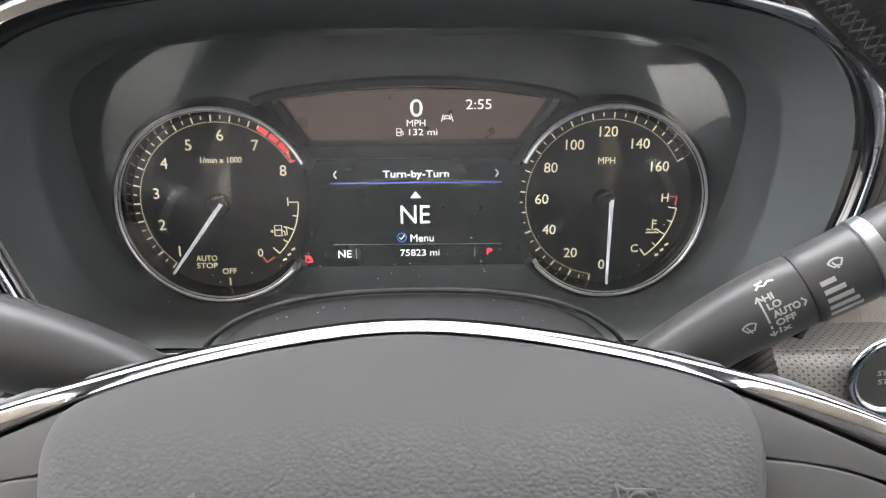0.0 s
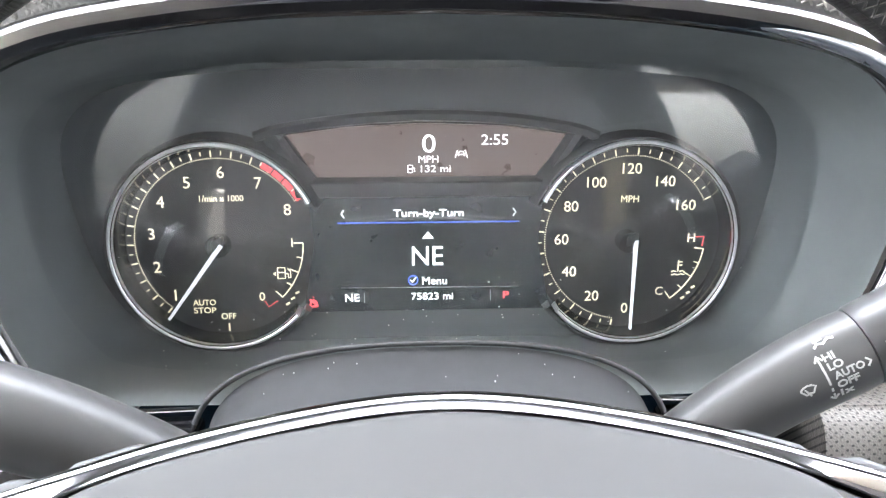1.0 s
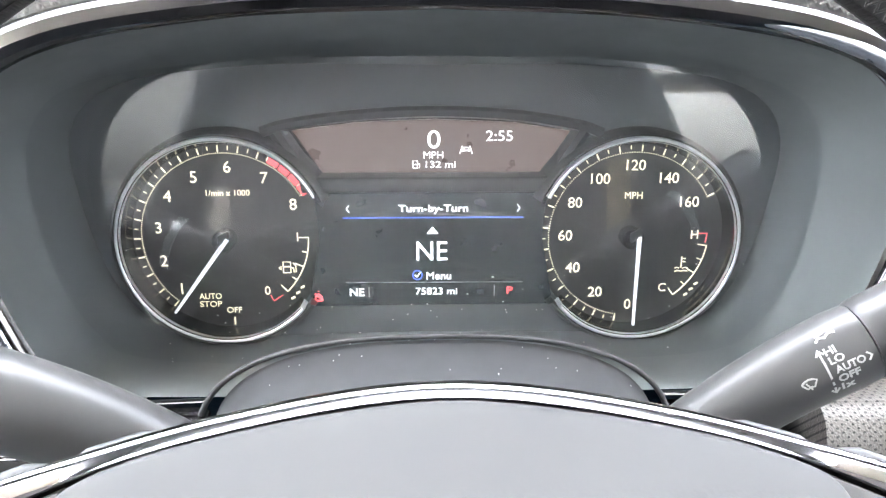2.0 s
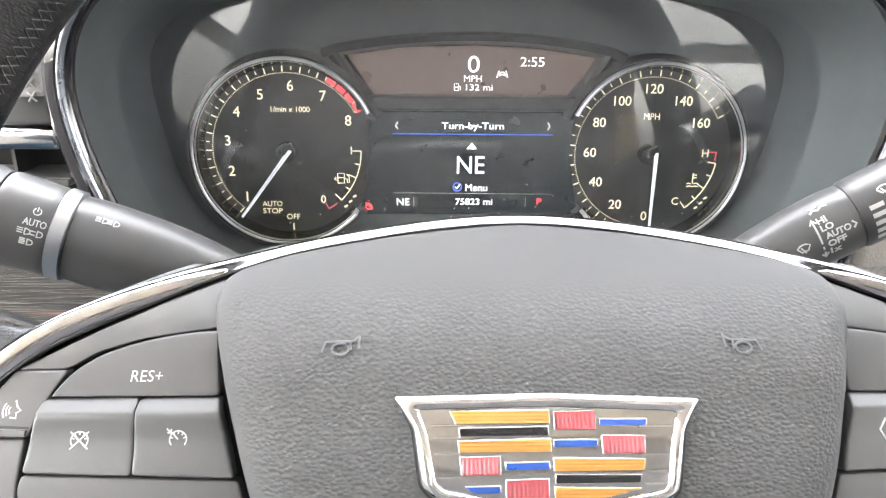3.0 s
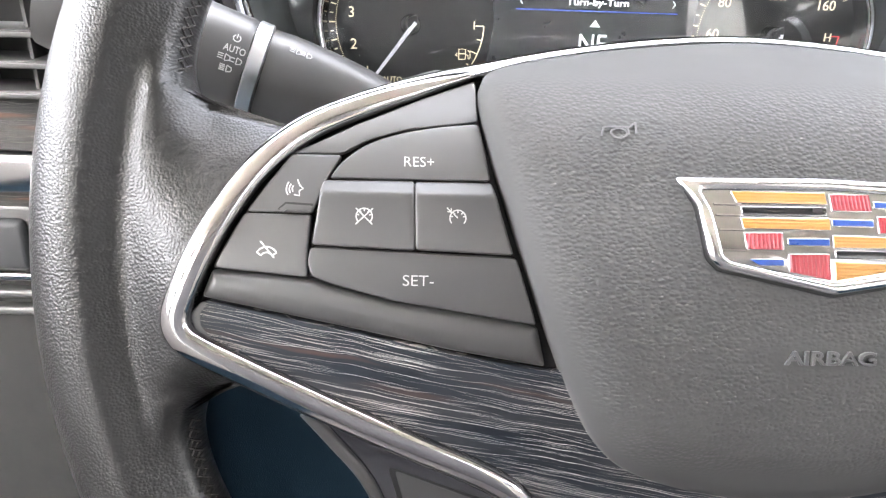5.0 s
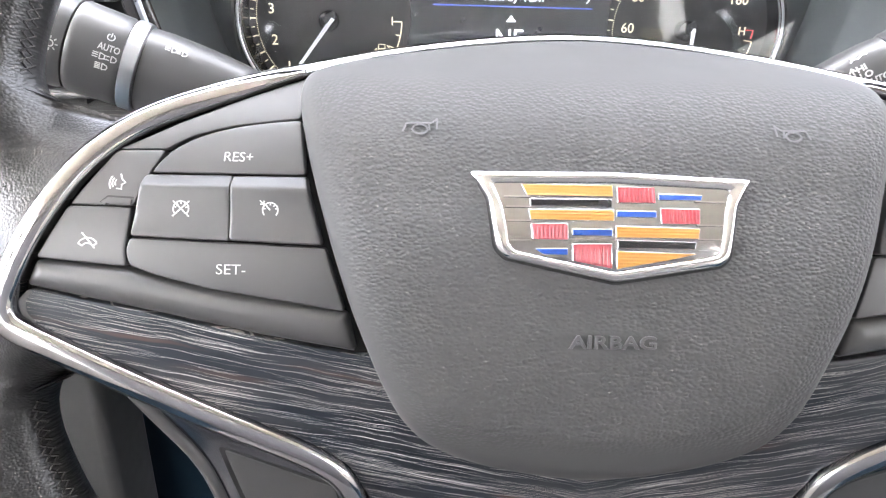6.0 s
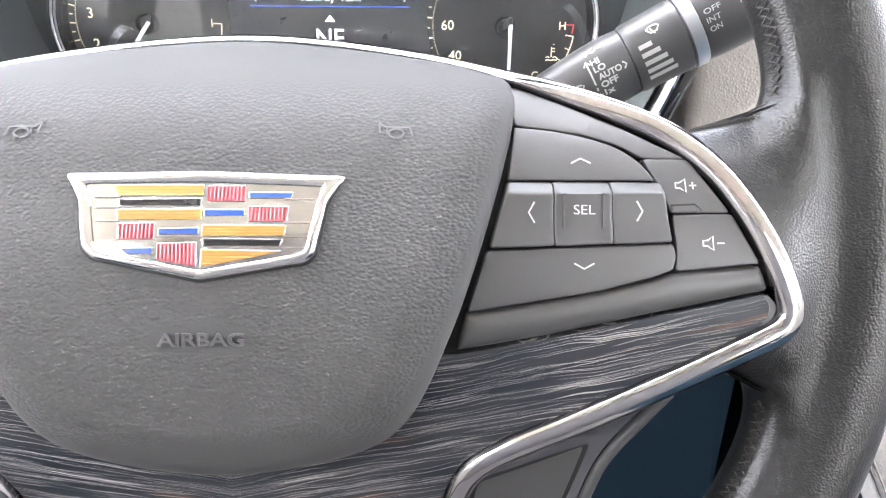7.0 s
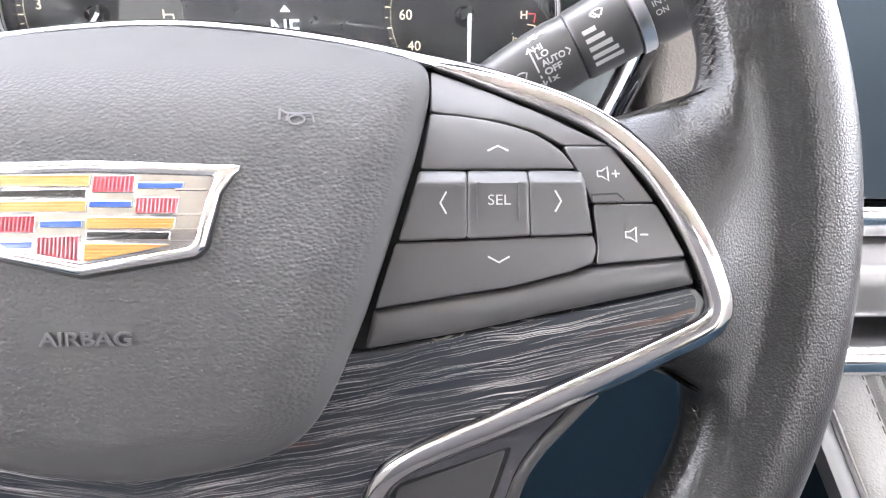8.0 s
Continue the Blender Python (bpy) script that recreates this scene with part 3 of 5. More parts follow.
TILES = [
    (YELLOW, [(262, 110), (655, 108), (655, 157), (285, 157)]), (BLACK, [(296, 174), (648, 170), (648, 202), (300, 202)]),
    (YELLOW, [(290, 220), (655, 214), (655, 262), (298, 262)]), (RED, [(298, 281), (455, 278), (455, 347), (306, 347)]),
    (BLUE, [(476, 302), (645, 300), (645, 327), (476, 327)]), (RED, [(475, 366), (640, 362), (640, 466), (475, 436)]),
    (BLUE, [(316, 388), (452, 386), (452, 411), (350, 411)]), (RED, [(675, 115), (838, 113), (838, 182), (675, 182)]),
    (BLUE, [(855, 143), (1045, 145), (1038, 167), (855, 167)]), (BLUE, [(668, 220), (838, 220), (838, 245), (668, 245)]),
    (RED, [(859, 205), (1030, 207), (1022, 271), (859, 271)]), (YELLOW, [(663, 285), (1022, 292), (1014, 333), (663, 333)]),
    (BLACK, [(668, 346), (1004, 350), (996, 378), (668, 378)]), (YELLOW, [(662, 392), (1000, 400), (880, 428), (662, 468)]),
]
for mat, pts in TILES:
    ribs = None
    if mat is RED:
        ribs = lambda u, v: 0.13 * math.sin(u * 2 * math.pi / 0.92)
    elif mat is YELLOW:
        ribs = lambda u, v: 0.07 * math.sin(v * 2 * math.pi / 0.75)
    tile = [em(*p) for p in pts]
    part("tile", plate(fillet(tile, 0.15, 2), 12.9, 0.2, 0.12, 0.6, 0.23 if ribs else 2, 0.5, dish=ribs), mat, emblem)
    # a thin chrome frame under each tile
    c = np.mean(tile, 0)
    part("tile_frame", plate(fillet([tuple(np.array(q) + np.sign(np.array(q) - c) * 0.13) for q in tile], 0.2, 2), 12.75, 0.2, 0.15, 0.6, 3, 1), CHROME, emblem)
for y in (163, 208, 268, 352):
    part("bar", strokes([[em(185 + (y - 163) * 0.12, y), em(300, y)]], 0.35, 0.35, crown, 12.45), BRIGHT, emblem)
for y in (172, 275, 336, 384):
    part("bar", strokes([[em(1010, y), em(1140 - (y - 172) * 0.14, y)]], 0.35, 0.35, crown, 12.45), BRIGHT, emblem)

# spoke buttons; outlines for the right spoke, mirrored for the left one
COVER = [(79.4, 48.2), (93, 42.2), (108, 35.2), (118.5, 29.6), (123.5, 27.1), (111.8, 27.2), (105.6, 30.9), (96, 33.8), (79.0, 36.3)]
UP = spline([(78.9, 35.5), (88, 34.5), (97, 32.7), (104.4, 30.1), (109.8, 26.6), (112.8, 23.2), (114.0, 21.1)], 3) + [(76.4, 21.1)]
DOWN = [(70.4, 2.5), (117.6, 4.2), (118.4, 1.0), (117.4, -2.4), (112.0, -4.4), (98, -7.8), (65.4, -12.9)]
OUTER_UP = [(112.0, 26.6), (123.9, 26.5), (133.2, 12.6), (117.9, 12.4), (115.2, 20.4)]
OUTER_DOWN = [(118.4, 11.8), (133.7, 11.8), (140.2, -0.7), (118.6, -2.6), (119.0, 2.0)]
LOWER = [(64.9, -13.6), (98, -8.5), (112.5, -5.1), (117.2, -3.5), (140.6, -1.5), (142.8, -7.8), (110, -14.2), (85, -19.4), (62.7, -23.2)]
MID_EDGE = [75.9, 87.2, 102.3, 115.9]
MID_LOW = [70.9, 87.0, 102.4, 117.7]


def key(name, pts, side, label, off=1.2, r=0.5, drop=0.4, dish=None, grid=3.0):
    pts = [(u - 0.7, v) if u < 80 else (u, v) for u, v in pts]
    lo, hi = np.min(pts, 0), np.max(pts, 0)
    mid, grow = (lo + hi) / 2, 1 + 0.36 / (hi - lo)
    pts = [tuple(mid + (np.array(p) - mid) * grow) for p in pts]
    return part(name, plate(fillet(mirror(pts, side), 1.1, 4), off, r, drop, 3.5, grid, 1.5, dish=dish), SATIN, wheel, label)


def scoop(u, v):
    """Keys of the middle row: a steep lip along the top and a hollow that rises again to the lower edge."""
    lip, t = min(max((20.6 - v) / 3.3, 0), 1), min(max((17.3 - v) / 13.6, 0), 1)
    return 2.5 * lip * (1 - 0.55 * t) - 1.1 * math.sin(math.pi * t)


def on_key(v):
    """Height of the middle row of keys."""
    return crown(v) + 1.02 + scoop(0, v)


def print_on(ob, bm, label=""):
    part("print", bm, PRINT, ob, label)


for side in (1, -1):
    key("spoke_cover", COVER, side, "plain satin black spoke cover", 1.0)
    upper = key("rocker_key", UP, side, "satin black rocker key", 1.3)
    lower = key("rocker_key", DOWN, side, "satin black rocker key", 1.3)
    volume_up = key("outer_key", OUTER_UP, side, "satin black outer key", 1.1)
    volume_down = key("outer_key", OUTER_DOWN, side, "satin black outer key", 1.1)
    key("lower_cover", LOWER, side, "rounded satin black cover below the keys", 1.6, 4.0, 2.6)
    part("key_gap", strokes([[(side * 117.8, 14.3), (side * 124.3, 14.6), (side * 125.9, 13.0)]], 0.5, 0.05, crown, 1.1), GAP, volume_up, "thin black line")
    part("key_ridge", strokes([[(side * 118.2, 13.3), (side * 124.0, 13.6), (side * 125.2, 12.8)]], 1.1, 0.7, crown, 1.0), SATIN, volume_up, "raised lip")
    cuts = [0, 1, 2, 3] if side > 0 else [0, 4, 3]
    edge_top, edge_low = MID_EDGE + [93.9], MID_LOW + [93.4]
    keys = []
    for a, b in zip(cuts, cuts[1:]):
        quad = [(edge_top[a] + 0.25, 20.4), (edge_top[b] - 0.25, 20.2), (edge_low[b] - 0.25, 3.6 + 0.03 * (edge_low[b] - 70)), (edge_low[a] + 0.25, 3.4 + 0.03 * (edge_low[a] - 70))]
        keys.append(key("middle_key", quad, side, "satin black scooped key", 1.0, 0.6, 0.5, scoop, 0.75))
    if side > 0:
        print_on(upper, strokes([[(92.6, 25.6), (95.2, 26.9), (97.8, 25.6)]], 0.42, base=crown, off=1.3))
        print_on(lower, strokes([[(92.0, -0.6), (94.6, -2.0), (97.2, -0.6)]], 0.42, base=crown, off=1.3))
        print_on(keys[0], strokes([[(82.0, 15.2), (80.5, 12.5), (82.0, 9.8)]], 0.42, base=on_key, off=0.03))
        print_on(keys[2], strokes([[(108.6, 15.4), (110.1, 12.8), (108.6, 10.2)]], 0.42, base=on_key, off=0.03))
        print_on(keys[1], lettering("SEL", 95.0, 13.2, 2.5, 5.6, bold=-0.005, base=on_key, off=0.03), "white word")
        for u in (89.8, 100.0):
            part("key_rib", strokes([[(u, 17.5), (u + 0.05, 13), (u + 0.1, 8.5)]], 0.8, 0.5, on_key, 0.0), SATIN, keys[1], "raised rib")
        for k, (cx, cy) in enumerate(((121.4, 19.6), (127.3, 4.5))):
            speaker = [[(cx - 1.6, cy - 0.7), (cx - 1.6, cy + 0.7), (cx - 0.5, cy + 0.7), (cx + 1.0, cy + 1.8), (cx + 1.0, cy - 1.8), (cx - 0.5, cy - 0.7), (cx - 1.6, cy - 0.7)],
                       [(cx + 2.0, cy), (cx + 3.9, cy)]] + ([[(cx + 2.95, cy - 0.95), (cx + 2.95, cy + 0.95)]] if k == 0 else [])
            print_on((volume_up, volume_down)[k], strokes(speaker, 0.34, base=crown, off=1.1), "white loudspeaker symbol")
    else:
        print_on(upper, lettering("RES+", -92.9, 25.4, 2.5, 7.3, bold=-0.005, base=crown, off=1.3), "white lettering")
        print_on(lower, lettering("SET-", -92.6, -3.0, 2.5, 7.2, bold=-0.005, base=crown, off=1.3), "white lettering")
        for k, cx in ((1, -105.6), (0, -83.5)):
            cy = 11.8
            dial = [arc(cx, cy, 1.9, -40, 220, 18)] + [[(cx + 1.2 * math.cos(radians(a)), cy + 1.2 * math.sin(radians(a))), (cx + 1.8 * math.cos(radians(a)), cy + 1.8 * math.sin(radians(a)))] for a in (15, 50, 90, 130, 165)]
            dial.append([(cx, cy), (cx - 1.0, cy + 1.0)])
            if k == 1:
                dial += [[(cx - 2.0, cy - 1.9), (cx + 2.0, cy + 1.9)], [(cx - 2.0, cy + 1.9), (cx + 2.0, cy - 1.9)]]
            else:
                dial += [[(cx - 2.6, cy + 2.4), (cx - 1.6, cy + 1.4)], [(cx - 2.5, cy + 1.5), (cx - 1.6, cy + 1.4), (cx - 1.6, cy + 2.3)]]
            print_on(keys[k], strokes(dial, 0.3, base=on_key, off=0.03), "white speed dial symbol")
        cx, cy = -122.3, 18.4
        voice = [[(cx + 0.4, cy + 1.9), (cx + 1.0, cy + 0.5), (cx + 1.9, cy - 0.3), (cx + 1.0, cy - 0.8), (cx + 1.1, cy - 2.0), (cx - 0.2, cy - 1.8)]]
        voice += [arc(cx + 0.6, cy - 0.3, r, 145, 215, 6) for r in (1.3, 2.0, 2.7)]
        print_on(volume_up, strokes(voice, 0.32, base=crown, off=1.1), "white voice symbol")
        cx, cy = -128.0, 3.6
        phone = [arc(cx, cy - 2.0, 2.6, 30, 150, 10), arc(cx, cy - 2.2, 1.5, 30, 150, 8), [(cx - 2.3, cy - 0.7), (cx - 1.3, cy - 1.4)], [(cx + 2.3, cy - 0.7), (cx + 1.3, cy - 1.4)],
                 [(cx - 1.6, cy + 1.9), (cx + 1.8, cy - 1.9)]]
        print_on(volume_down, strokes(phone, 0.32, base=crown, off=1.1), "white crossed telephone symbol")

# the wood inlay, one curved piece behind the cover
WOOD_TIP = [(141.6, -9.2), (143.0, -8.9), (145.6, -12.0), (144.2, -16.4), (139.5, -18.9), (143.2, -14.6), (143.4, -11.6)]
WOOD_HALF = [(62, -24.5), (85, -20.4), (110, -15.1), (142.6, -8.5), (146.2, -12.0), (144.8, -17.0), (131.4, -23.6), (113.4, -32.2), (94.4, -41.2), (75, -48.8), (64, -56), (59, -66), (56, -92)]
wood_line = [(-u, v) for u, v in WOOD_HALF[::-1]] + WOOD_HALF
part("wood_inlay", plate(fillet(wood_line, 1.6), -0.5, 1.2, 0.5, 4, 5, 3), WOOD, wheel, "dark open-pore wood inlay with pale grain lines")

for side in (1, -1):
    part("inlay_tip", plate(fillet(mirror(WOOD_TIP, side), 0.8), -0.35, 0.4, 0.3, 1, 3, 1), EMBOSS, wheel, "small grey corner piece of the inlay")

# lower bracket of each spoke: dark chrome frame with a black panel
for side in (1, -1):
    frame_line = [(121, -33.5), (113, -43.5), (106.5, -52.5), (102.5, -61), (99.5, -75), (98, -100), (60, -100), (63, -72), (65.5, -62), (72, -57), (96, -46)]
    bracket = part("spoke_bracket", plate(fillet(mirror(frame_line, side), 3), -3.5, 1.5, 1.2, 6, 5, 3), DARK_CHROME, wheel, "dark chrome bracket under the spoke trim")
    part("bracket_edge", sweep([(side * u, v, crown(v) - 3.2) for u, v in spline([(119.5, -36), (112.5, -44.5), (106, -53), (101.8, -62), (99, -76), (97.5, -99)], 5)], oval(1.7, 1.7, 10)), SATIN, bracket, "rounded black edge strip")
    gap = [(99.4, -51.0), (67.4, -63.6), (65.8, -72), (64.8, -97), (92.2, -97), (94.2, -72)]
    part("bracket_gap", plate(fillet(mirror(gap, side), 2), -3.35, 0.3, 0.2, 2, 5, 3), GAP, bracket, "black gap round the panel")
    panel = [(98, -51.8), (68.5, -64.2), (67, -72), (66, -96), (91, -96), (93, -72)]
    part("bracket_panel", plate(fillet(mirror(panel, side), 2), -3.2, 0.8, 0.6, 2, 5, 3), SATIN, bracket, "satin black triangular panel")
    for lo, hi, fat in ((19, 26, 1.9), (27, 45, 2.9)):
        run = [p for p in spline(HALF_RING, 8)[lo:hi]]
        run = [(side * u * 1.012, v * 1.02 + 0.6, crown(v) - 5.5) for u, v in run]
        part("shell_edge", sweep(run, lambda f: oval(fat * min(1, 0.45 + 5 * f, 0.45 + 5 * (1 - f)), fat * min(1, 0.4 + 5 * f, 0.4 + 5 * (1 - f)), 12)), SATIN, wheel, "rounded black rear shell edge")
part("lower_spoke", plate(fillet([(-60, -90), (60, -90), (56, -172), (-56, -172)], 6), -14, 4, 4, 12, 8, 6), SATIN, wheel, "black lower spoke")

# ================= the instrument cluster =================
FACE = tilted(0.3603, 1.0275, 3)
cluster = thing("instrument_cluster", FACE, "black instrument cluster with two chrome-ringed dials and lit displays", "instrument cluster")
HALF_FACE = [(0, 84), (60, 83.5), (105, 80), (140, 74.5), (162, 62.5), (171, 43), (168, 12), (159, -18), (146, -38), (130, -50), (90, -53), (0, -53)]
face_line = spline(HALF_FACE + [(-u, v) for u, v in HALF_FACE[-2:0:-1]], 5, closed=True)
part("backplate", plate(face_line, -18, 1, 0.5, 4, 12, 6, base=flat), MATTE, cluster, "matte black backplate")
WINDOW = [(0, 58), (-35, 56.5), (-70, 52.5), (-56, 26.5), (58, 26.5), (73, 51.5), (38, 56.5)]
part("faceplate", frame_plate([(u * 1.02, v * 1.02) for u, v in face_line], WINDOW, (0, 42), [(0, -6.6), (0, -2.6), (0.5, -2.6), (0.99, -2.6), (1, -2.9), (1, -12)], flat), FACEPLATE, cluster, "dark grey faceplate round the dials")
TACH, SPEED = (-96.0, 0.0), (97.5, -0.5)


def ring_arc(cx, cy, r, gaps, sec, h):
    bm = bmesh.new()
    for a0, a1 in gaps:
        sweep([(*p, h) for p in arc(cx, cy, r, a0, a1, 72)], sec, bm=bm)
    return bm


RING_SEC = [(-1.4, -12), (-1.4, -1.4), (-1.2, -0.4), (-0.7, 0.4), (0, 0.7), (0.7, 0.4), (1.1, -0.4), (1.3, -12)]
for name, (cx, cy), spans in (("tachometer", TACH, [(26, 318)]), ("speedometer", SPEED, [(-138, 154)])):
    dial = part(name, disc(cx, cy, 47.5, -14, -2.2, 72), DIAL, cluster, "black dial with warm white print")
    a0, a1 = spans[0]
    part("chrome_ring", ring_arc(cx, cy, 48.2, [(a0, a1)], RING_SEC, 9.5), RING, dial, "chrome ring open towards the display")
    part("dark_collar", ring_arc(cx, cy, 50.4, [(a0 - 4, a1 + 4)], [(-1.2, -12), (-1.2, 7.0), (0, 7.6), (2.0, 5.5), (3.6, -12)], 0), MATTE, dial, "black collar")
    part("inner_wall", ring_arc(cx, cy, 45.0, [(a0, a1)], [(0, -2.1), (2.2, 9.8), (2.8, 9.8), (2.8, -2.1)], 0), GLOSS, dial, "glossy black inner wall")

tach = next(o for o in cluster.children if o.name == "tachometer")
speed = next(o for o in cluster.children if o.name == "speedometer")
tach.location.x, speed.location.x = -0.0016, 0.0006
H = -2.1


def scale(cx, cy, a0, a1, major, minor, r_out=44.4):
    """Long ticks, short ticks and the dotted line of a dial."""
    bm = bmesh.new()
    n = major * minor
    for i in range(n + 1):
        a = radians(a0 + (a1 - a0) * i / n)
        long = i % minor == 0
        lo, hi = (41.4, r_out) if long else (42.4, r_out - 0.2)
        strokes([[(cx + lo * math.cos(a), cy + lo * math.sin(a)), (cx + hi * math.cos(a), cy + hi * math.sin(a))]], 0.65 if long else 0.5, off=H, bm=bm)
    m = major * 9
    for i in range(m + 1):
        a = radians(a0 + (a1 - a0) * i / m)
        strokes([[(cx + 40.6 * math.cos(a), cy + 40.6 * math.sin(a)), (cx + 41.1 * math.cos(a), cy + 41.1 * math.sin(a))]], 0.36, off=H, bm=bm)
    return bm


part("scale", scale(*TACH, 230, 30, 16, 2), LIT_WARM, tach, "warm white tick scale")
part("scale", scale(*SPEED, 262, 28, 16, 2), LIT_WARM, speed, "warm white tick scale")
for i in range(4):
    a = 61.2 - i * 8.2
    part("red_zone", strokes([arc(*TACH, 43.0, a - 0.5, a - 7.6, 5)], 2.6, off=H + 0.1), LIT_RED, tach, "red line segment")
for body, u, v in (("1", -120.5, -25.5), ("2", -127.8, -11.3), ("3", -128.9, 5), ("4", -123.3, 20.3), ("5", -110.4, 29.3), ("6", -94.4, 34), ("7", -77.4, 28.8), ("8", -64.5, 16)):
    part("numeral", lettering(body, u + 0.3, v + 0.3, 5.4, off=H), LIT_WARM, tach)
for body, u, v in (("0", 97.8, -36), ("20", 81, -29.3), ("40", 69.2, -16.6), ("60", 64.9, -0.3), ("80", 69, 16), ("100", 80.8, 27.5), ("120", 97.6, 34), ("140", 114.2, 27.7), ("160", 125, 16)):
    part("numeral", lettering(body, u, v + 0.2, 5.1, off=H), LIT_WARM, speed)
part("caption", lettering("1/min x 1000", -94.6, 22.0, 2.9, 20.5, off=H), LIT_WARM, tach)
part("caption", lettering("AUTO", -106.8, -29.2, 2.9, 10.8, off=H), LIT_WARM, tach)
part("caption", lettering("STOP", -106.8, -33.2, 2.9, 10.6, off=H), LIT_WARM, tach)
part("caption", lettering("OFF", -95.6, -36.4, 3.0, 7.2, off=H), LIT_WARM, tach)
part("caption", lettering("MPH", 97.4, 19.5, 3.3, 8.6, off=H), LIT_WARM, speed)
part("off_tick", strokes([[(-95.7, -40.2), (-95.7, -44.0)]], 0.7, off=H), LIT_WARM, tach)


def gauge_small(cx, cy, a0, a1, red):
    out = [strokes([arc(cx, cy, 38.3, a0, a1, 16)], 0.55, off=H)]
    bm = out[0]
    for i in range(5):
        a = radians(a0 + (a1 - a0) * i / 4)
        k = 33.8 if i in (0, 2, 4) else 35.6
        strokes([[(cx + k * math.cos(a), cy + k * math.sin(a)), (cx + 38.3 * math.cos(a), cy + 38.3 * math.sin(a))]], 0.55, off=H, bm=bm)
    for a in (-36, -41, -46):
        q = (cx + 42.4 * math.cos(radians(a)), cy + 42.4 * math.sin(radians(a)))
        strokes([[(q[0] - 0.9, q[1] - 0.5), (q[0] + 0.9, q[1] + 0.5)]], 1.0, off=H, bm=bm)
    return bm


part("fuel_scale", gauge_small(*TACH, 0, -45, None), LIT_WARM, tach, "warm white fuel scale")
part("temperature_scale", gauge_small(*SPEED, -8, -53, None), LIT_WARM, speed, "warm white temperature scale")
part("fuel_reserve", strokes([[(-77.5, -29.0), (-75.9, -32.0), (-71.5, -29.0)]], 0.45, off=H), LIT_RED, tach, "red reserve mark")
part("hot_zone", strokes([[(131.0, 0.3), (135.2, 0.3), (134.6, -4.2)]], 0.5, off=H), LIT_RED, speed, "red hot mark")
for body, u, v, ob in (("1", -62.9, 0.3, tach), ("0", -78.8, -26.6, tach), ("H", 129, -0.2, speed), ("C", 114.8, -27.2, speed)):
    part("letter", lettering(body, u, v, 4.2, off=H), LIT_WARM, ob)
pump = [[(-70.6, -17.6), (-70.6, -12.2), (-67.0, -12.2), (-67.0, -17.6), (-70.6, -17.6)], [(-70.4, -14.6), (-67.2, -14.6)], [(-66.8, -15), (-65.6, -15.4), (-65.4, -17.4), (-64.4, -17.2), (-64.5, -14), (-65.8, -12.6)],
        [(-72.6, -15.2), (-71.6, -14.4), (-71.6, -16), (-72.6, -15.2)]]
part("fuel_symbol", strokes(pump, 0.5, off=H), LIT_WARM, tach, "fuel pump symbol")
thermo = [[(123.6, -11.5), (123.6, -17.2)], [(124, -12.4), (125.6, -12.4)], [(124, -14), (125.6, -14)], [(120.4, -17.4), (121.6, -16.9), (122.8, -17.4)], [(124.4, -17.4), (125.6, -16.9), (127, -17.4)],
          [(120.4, -19), (122, -18.5), (123.6, -19), (125.2, -18.5), (127, -19)]]
part("coolant_symbol", strokes(thermo, 0.5, off=H), LIT_WARM, speed, "coolant symbol")


def needle(cx, cy, tx, ty):
    d = Vector((tx - cx, ty - cy, 0))
    line = [(cx + d.x * f, cy + d.y * f, 6.5 - 1.0 * f) for f in (0.0, 0.3, 0.7, 1.0)]
    return sweep(line, lambda f: [(-1.15 + 0.5 * f, -0.5), (-0.5, 0.5), (0.5, 0.5), (1.15 - 0.5 * f, -0.5)])


for ob, (cx, cy), tip in ((tach, TACH, (-121.8, -34.9)), (speed, SPEED, (99.1, -44.2))):
    part("needle", needle(cx + 1.6, cy + 1.4, *tip), NEEDLE, ob, "thin white needle")
    part("needle_hub", disc(cx - 1.0, cy - 0.2, 5.4, -3, 5.2, 32, 1.2), GLOSS, ob, "black needle hub")
    part("needle_cap", plate(fillet([(cx - 2.8, cy + 3.0), (cx + 2.4, cy + 5.4), (cx + 2.8, cy + 1.6), (cx - 2.6, cy - 2)], 1), 6.6, 0.5, 0.4, 2, 3, 1, base=flat), MATTE, ob, "black needle tail")

# the main display and the recessed upper display
main = part("main_display", plate(fillet([(-56, 21.6), (56, 21.6), (54, 0), (60.5, -35), (-60.5, -35), (-54, 0)], 1.5), -1.7, 0.6, 0.4, 8, 8, 4, base=flat), SCREEN, cluster, "dark lit main display")
D = -1.6
part("title", lettering("Turn-by-Turn", 1.0, 13.4, 4.6, 33.5, off=D, bold=0.008), LIT_WHITE, main)
part("rule", strokes([[(-42.4, 9.5), (44.6, 9.3)]], 0.45, off=D), LIT_BLUE, main, "blue line")
part("rule", strokes([[(-42, -22.8), (45, -23.4)]], 0.18, off=D), PRINT_GREY, main)
part("chevron", strokes([[(-39.2, 15.8), (-40.6, 13.9), (-39.2, 12)]], 0.4, off=D), LIT_WHITE, main)
part("chevron", strokes([[(41.4, 15.8), (42.8, 13.9), (41.4, 12)]], 0.4, off=D), LIT_WHITE, main)
part("pointer", plate([(-2.2, 1.4), (3.4, 1.4), (0.6, 4.9)], D + 0.1, 0.2, 0.05, 0.3, 3, 2, base=flat), LIT_WHITE, main, "white arrow head")
part("heading", lettering("NE", 0.3, -7.2, 9.4, 15.0, off=D), LIT_WHITE, main)
part("menu", lettering("Menu", 3.6, -19.8, 3.8, 12.0, off=D), LIT_WHITE, main)
part("menu_mark", strokes([arc(-6.9, -19.4, 2.3, 0, 360, 24)], 0.5, off=D), LIT_BLUE, main, "blue circle")
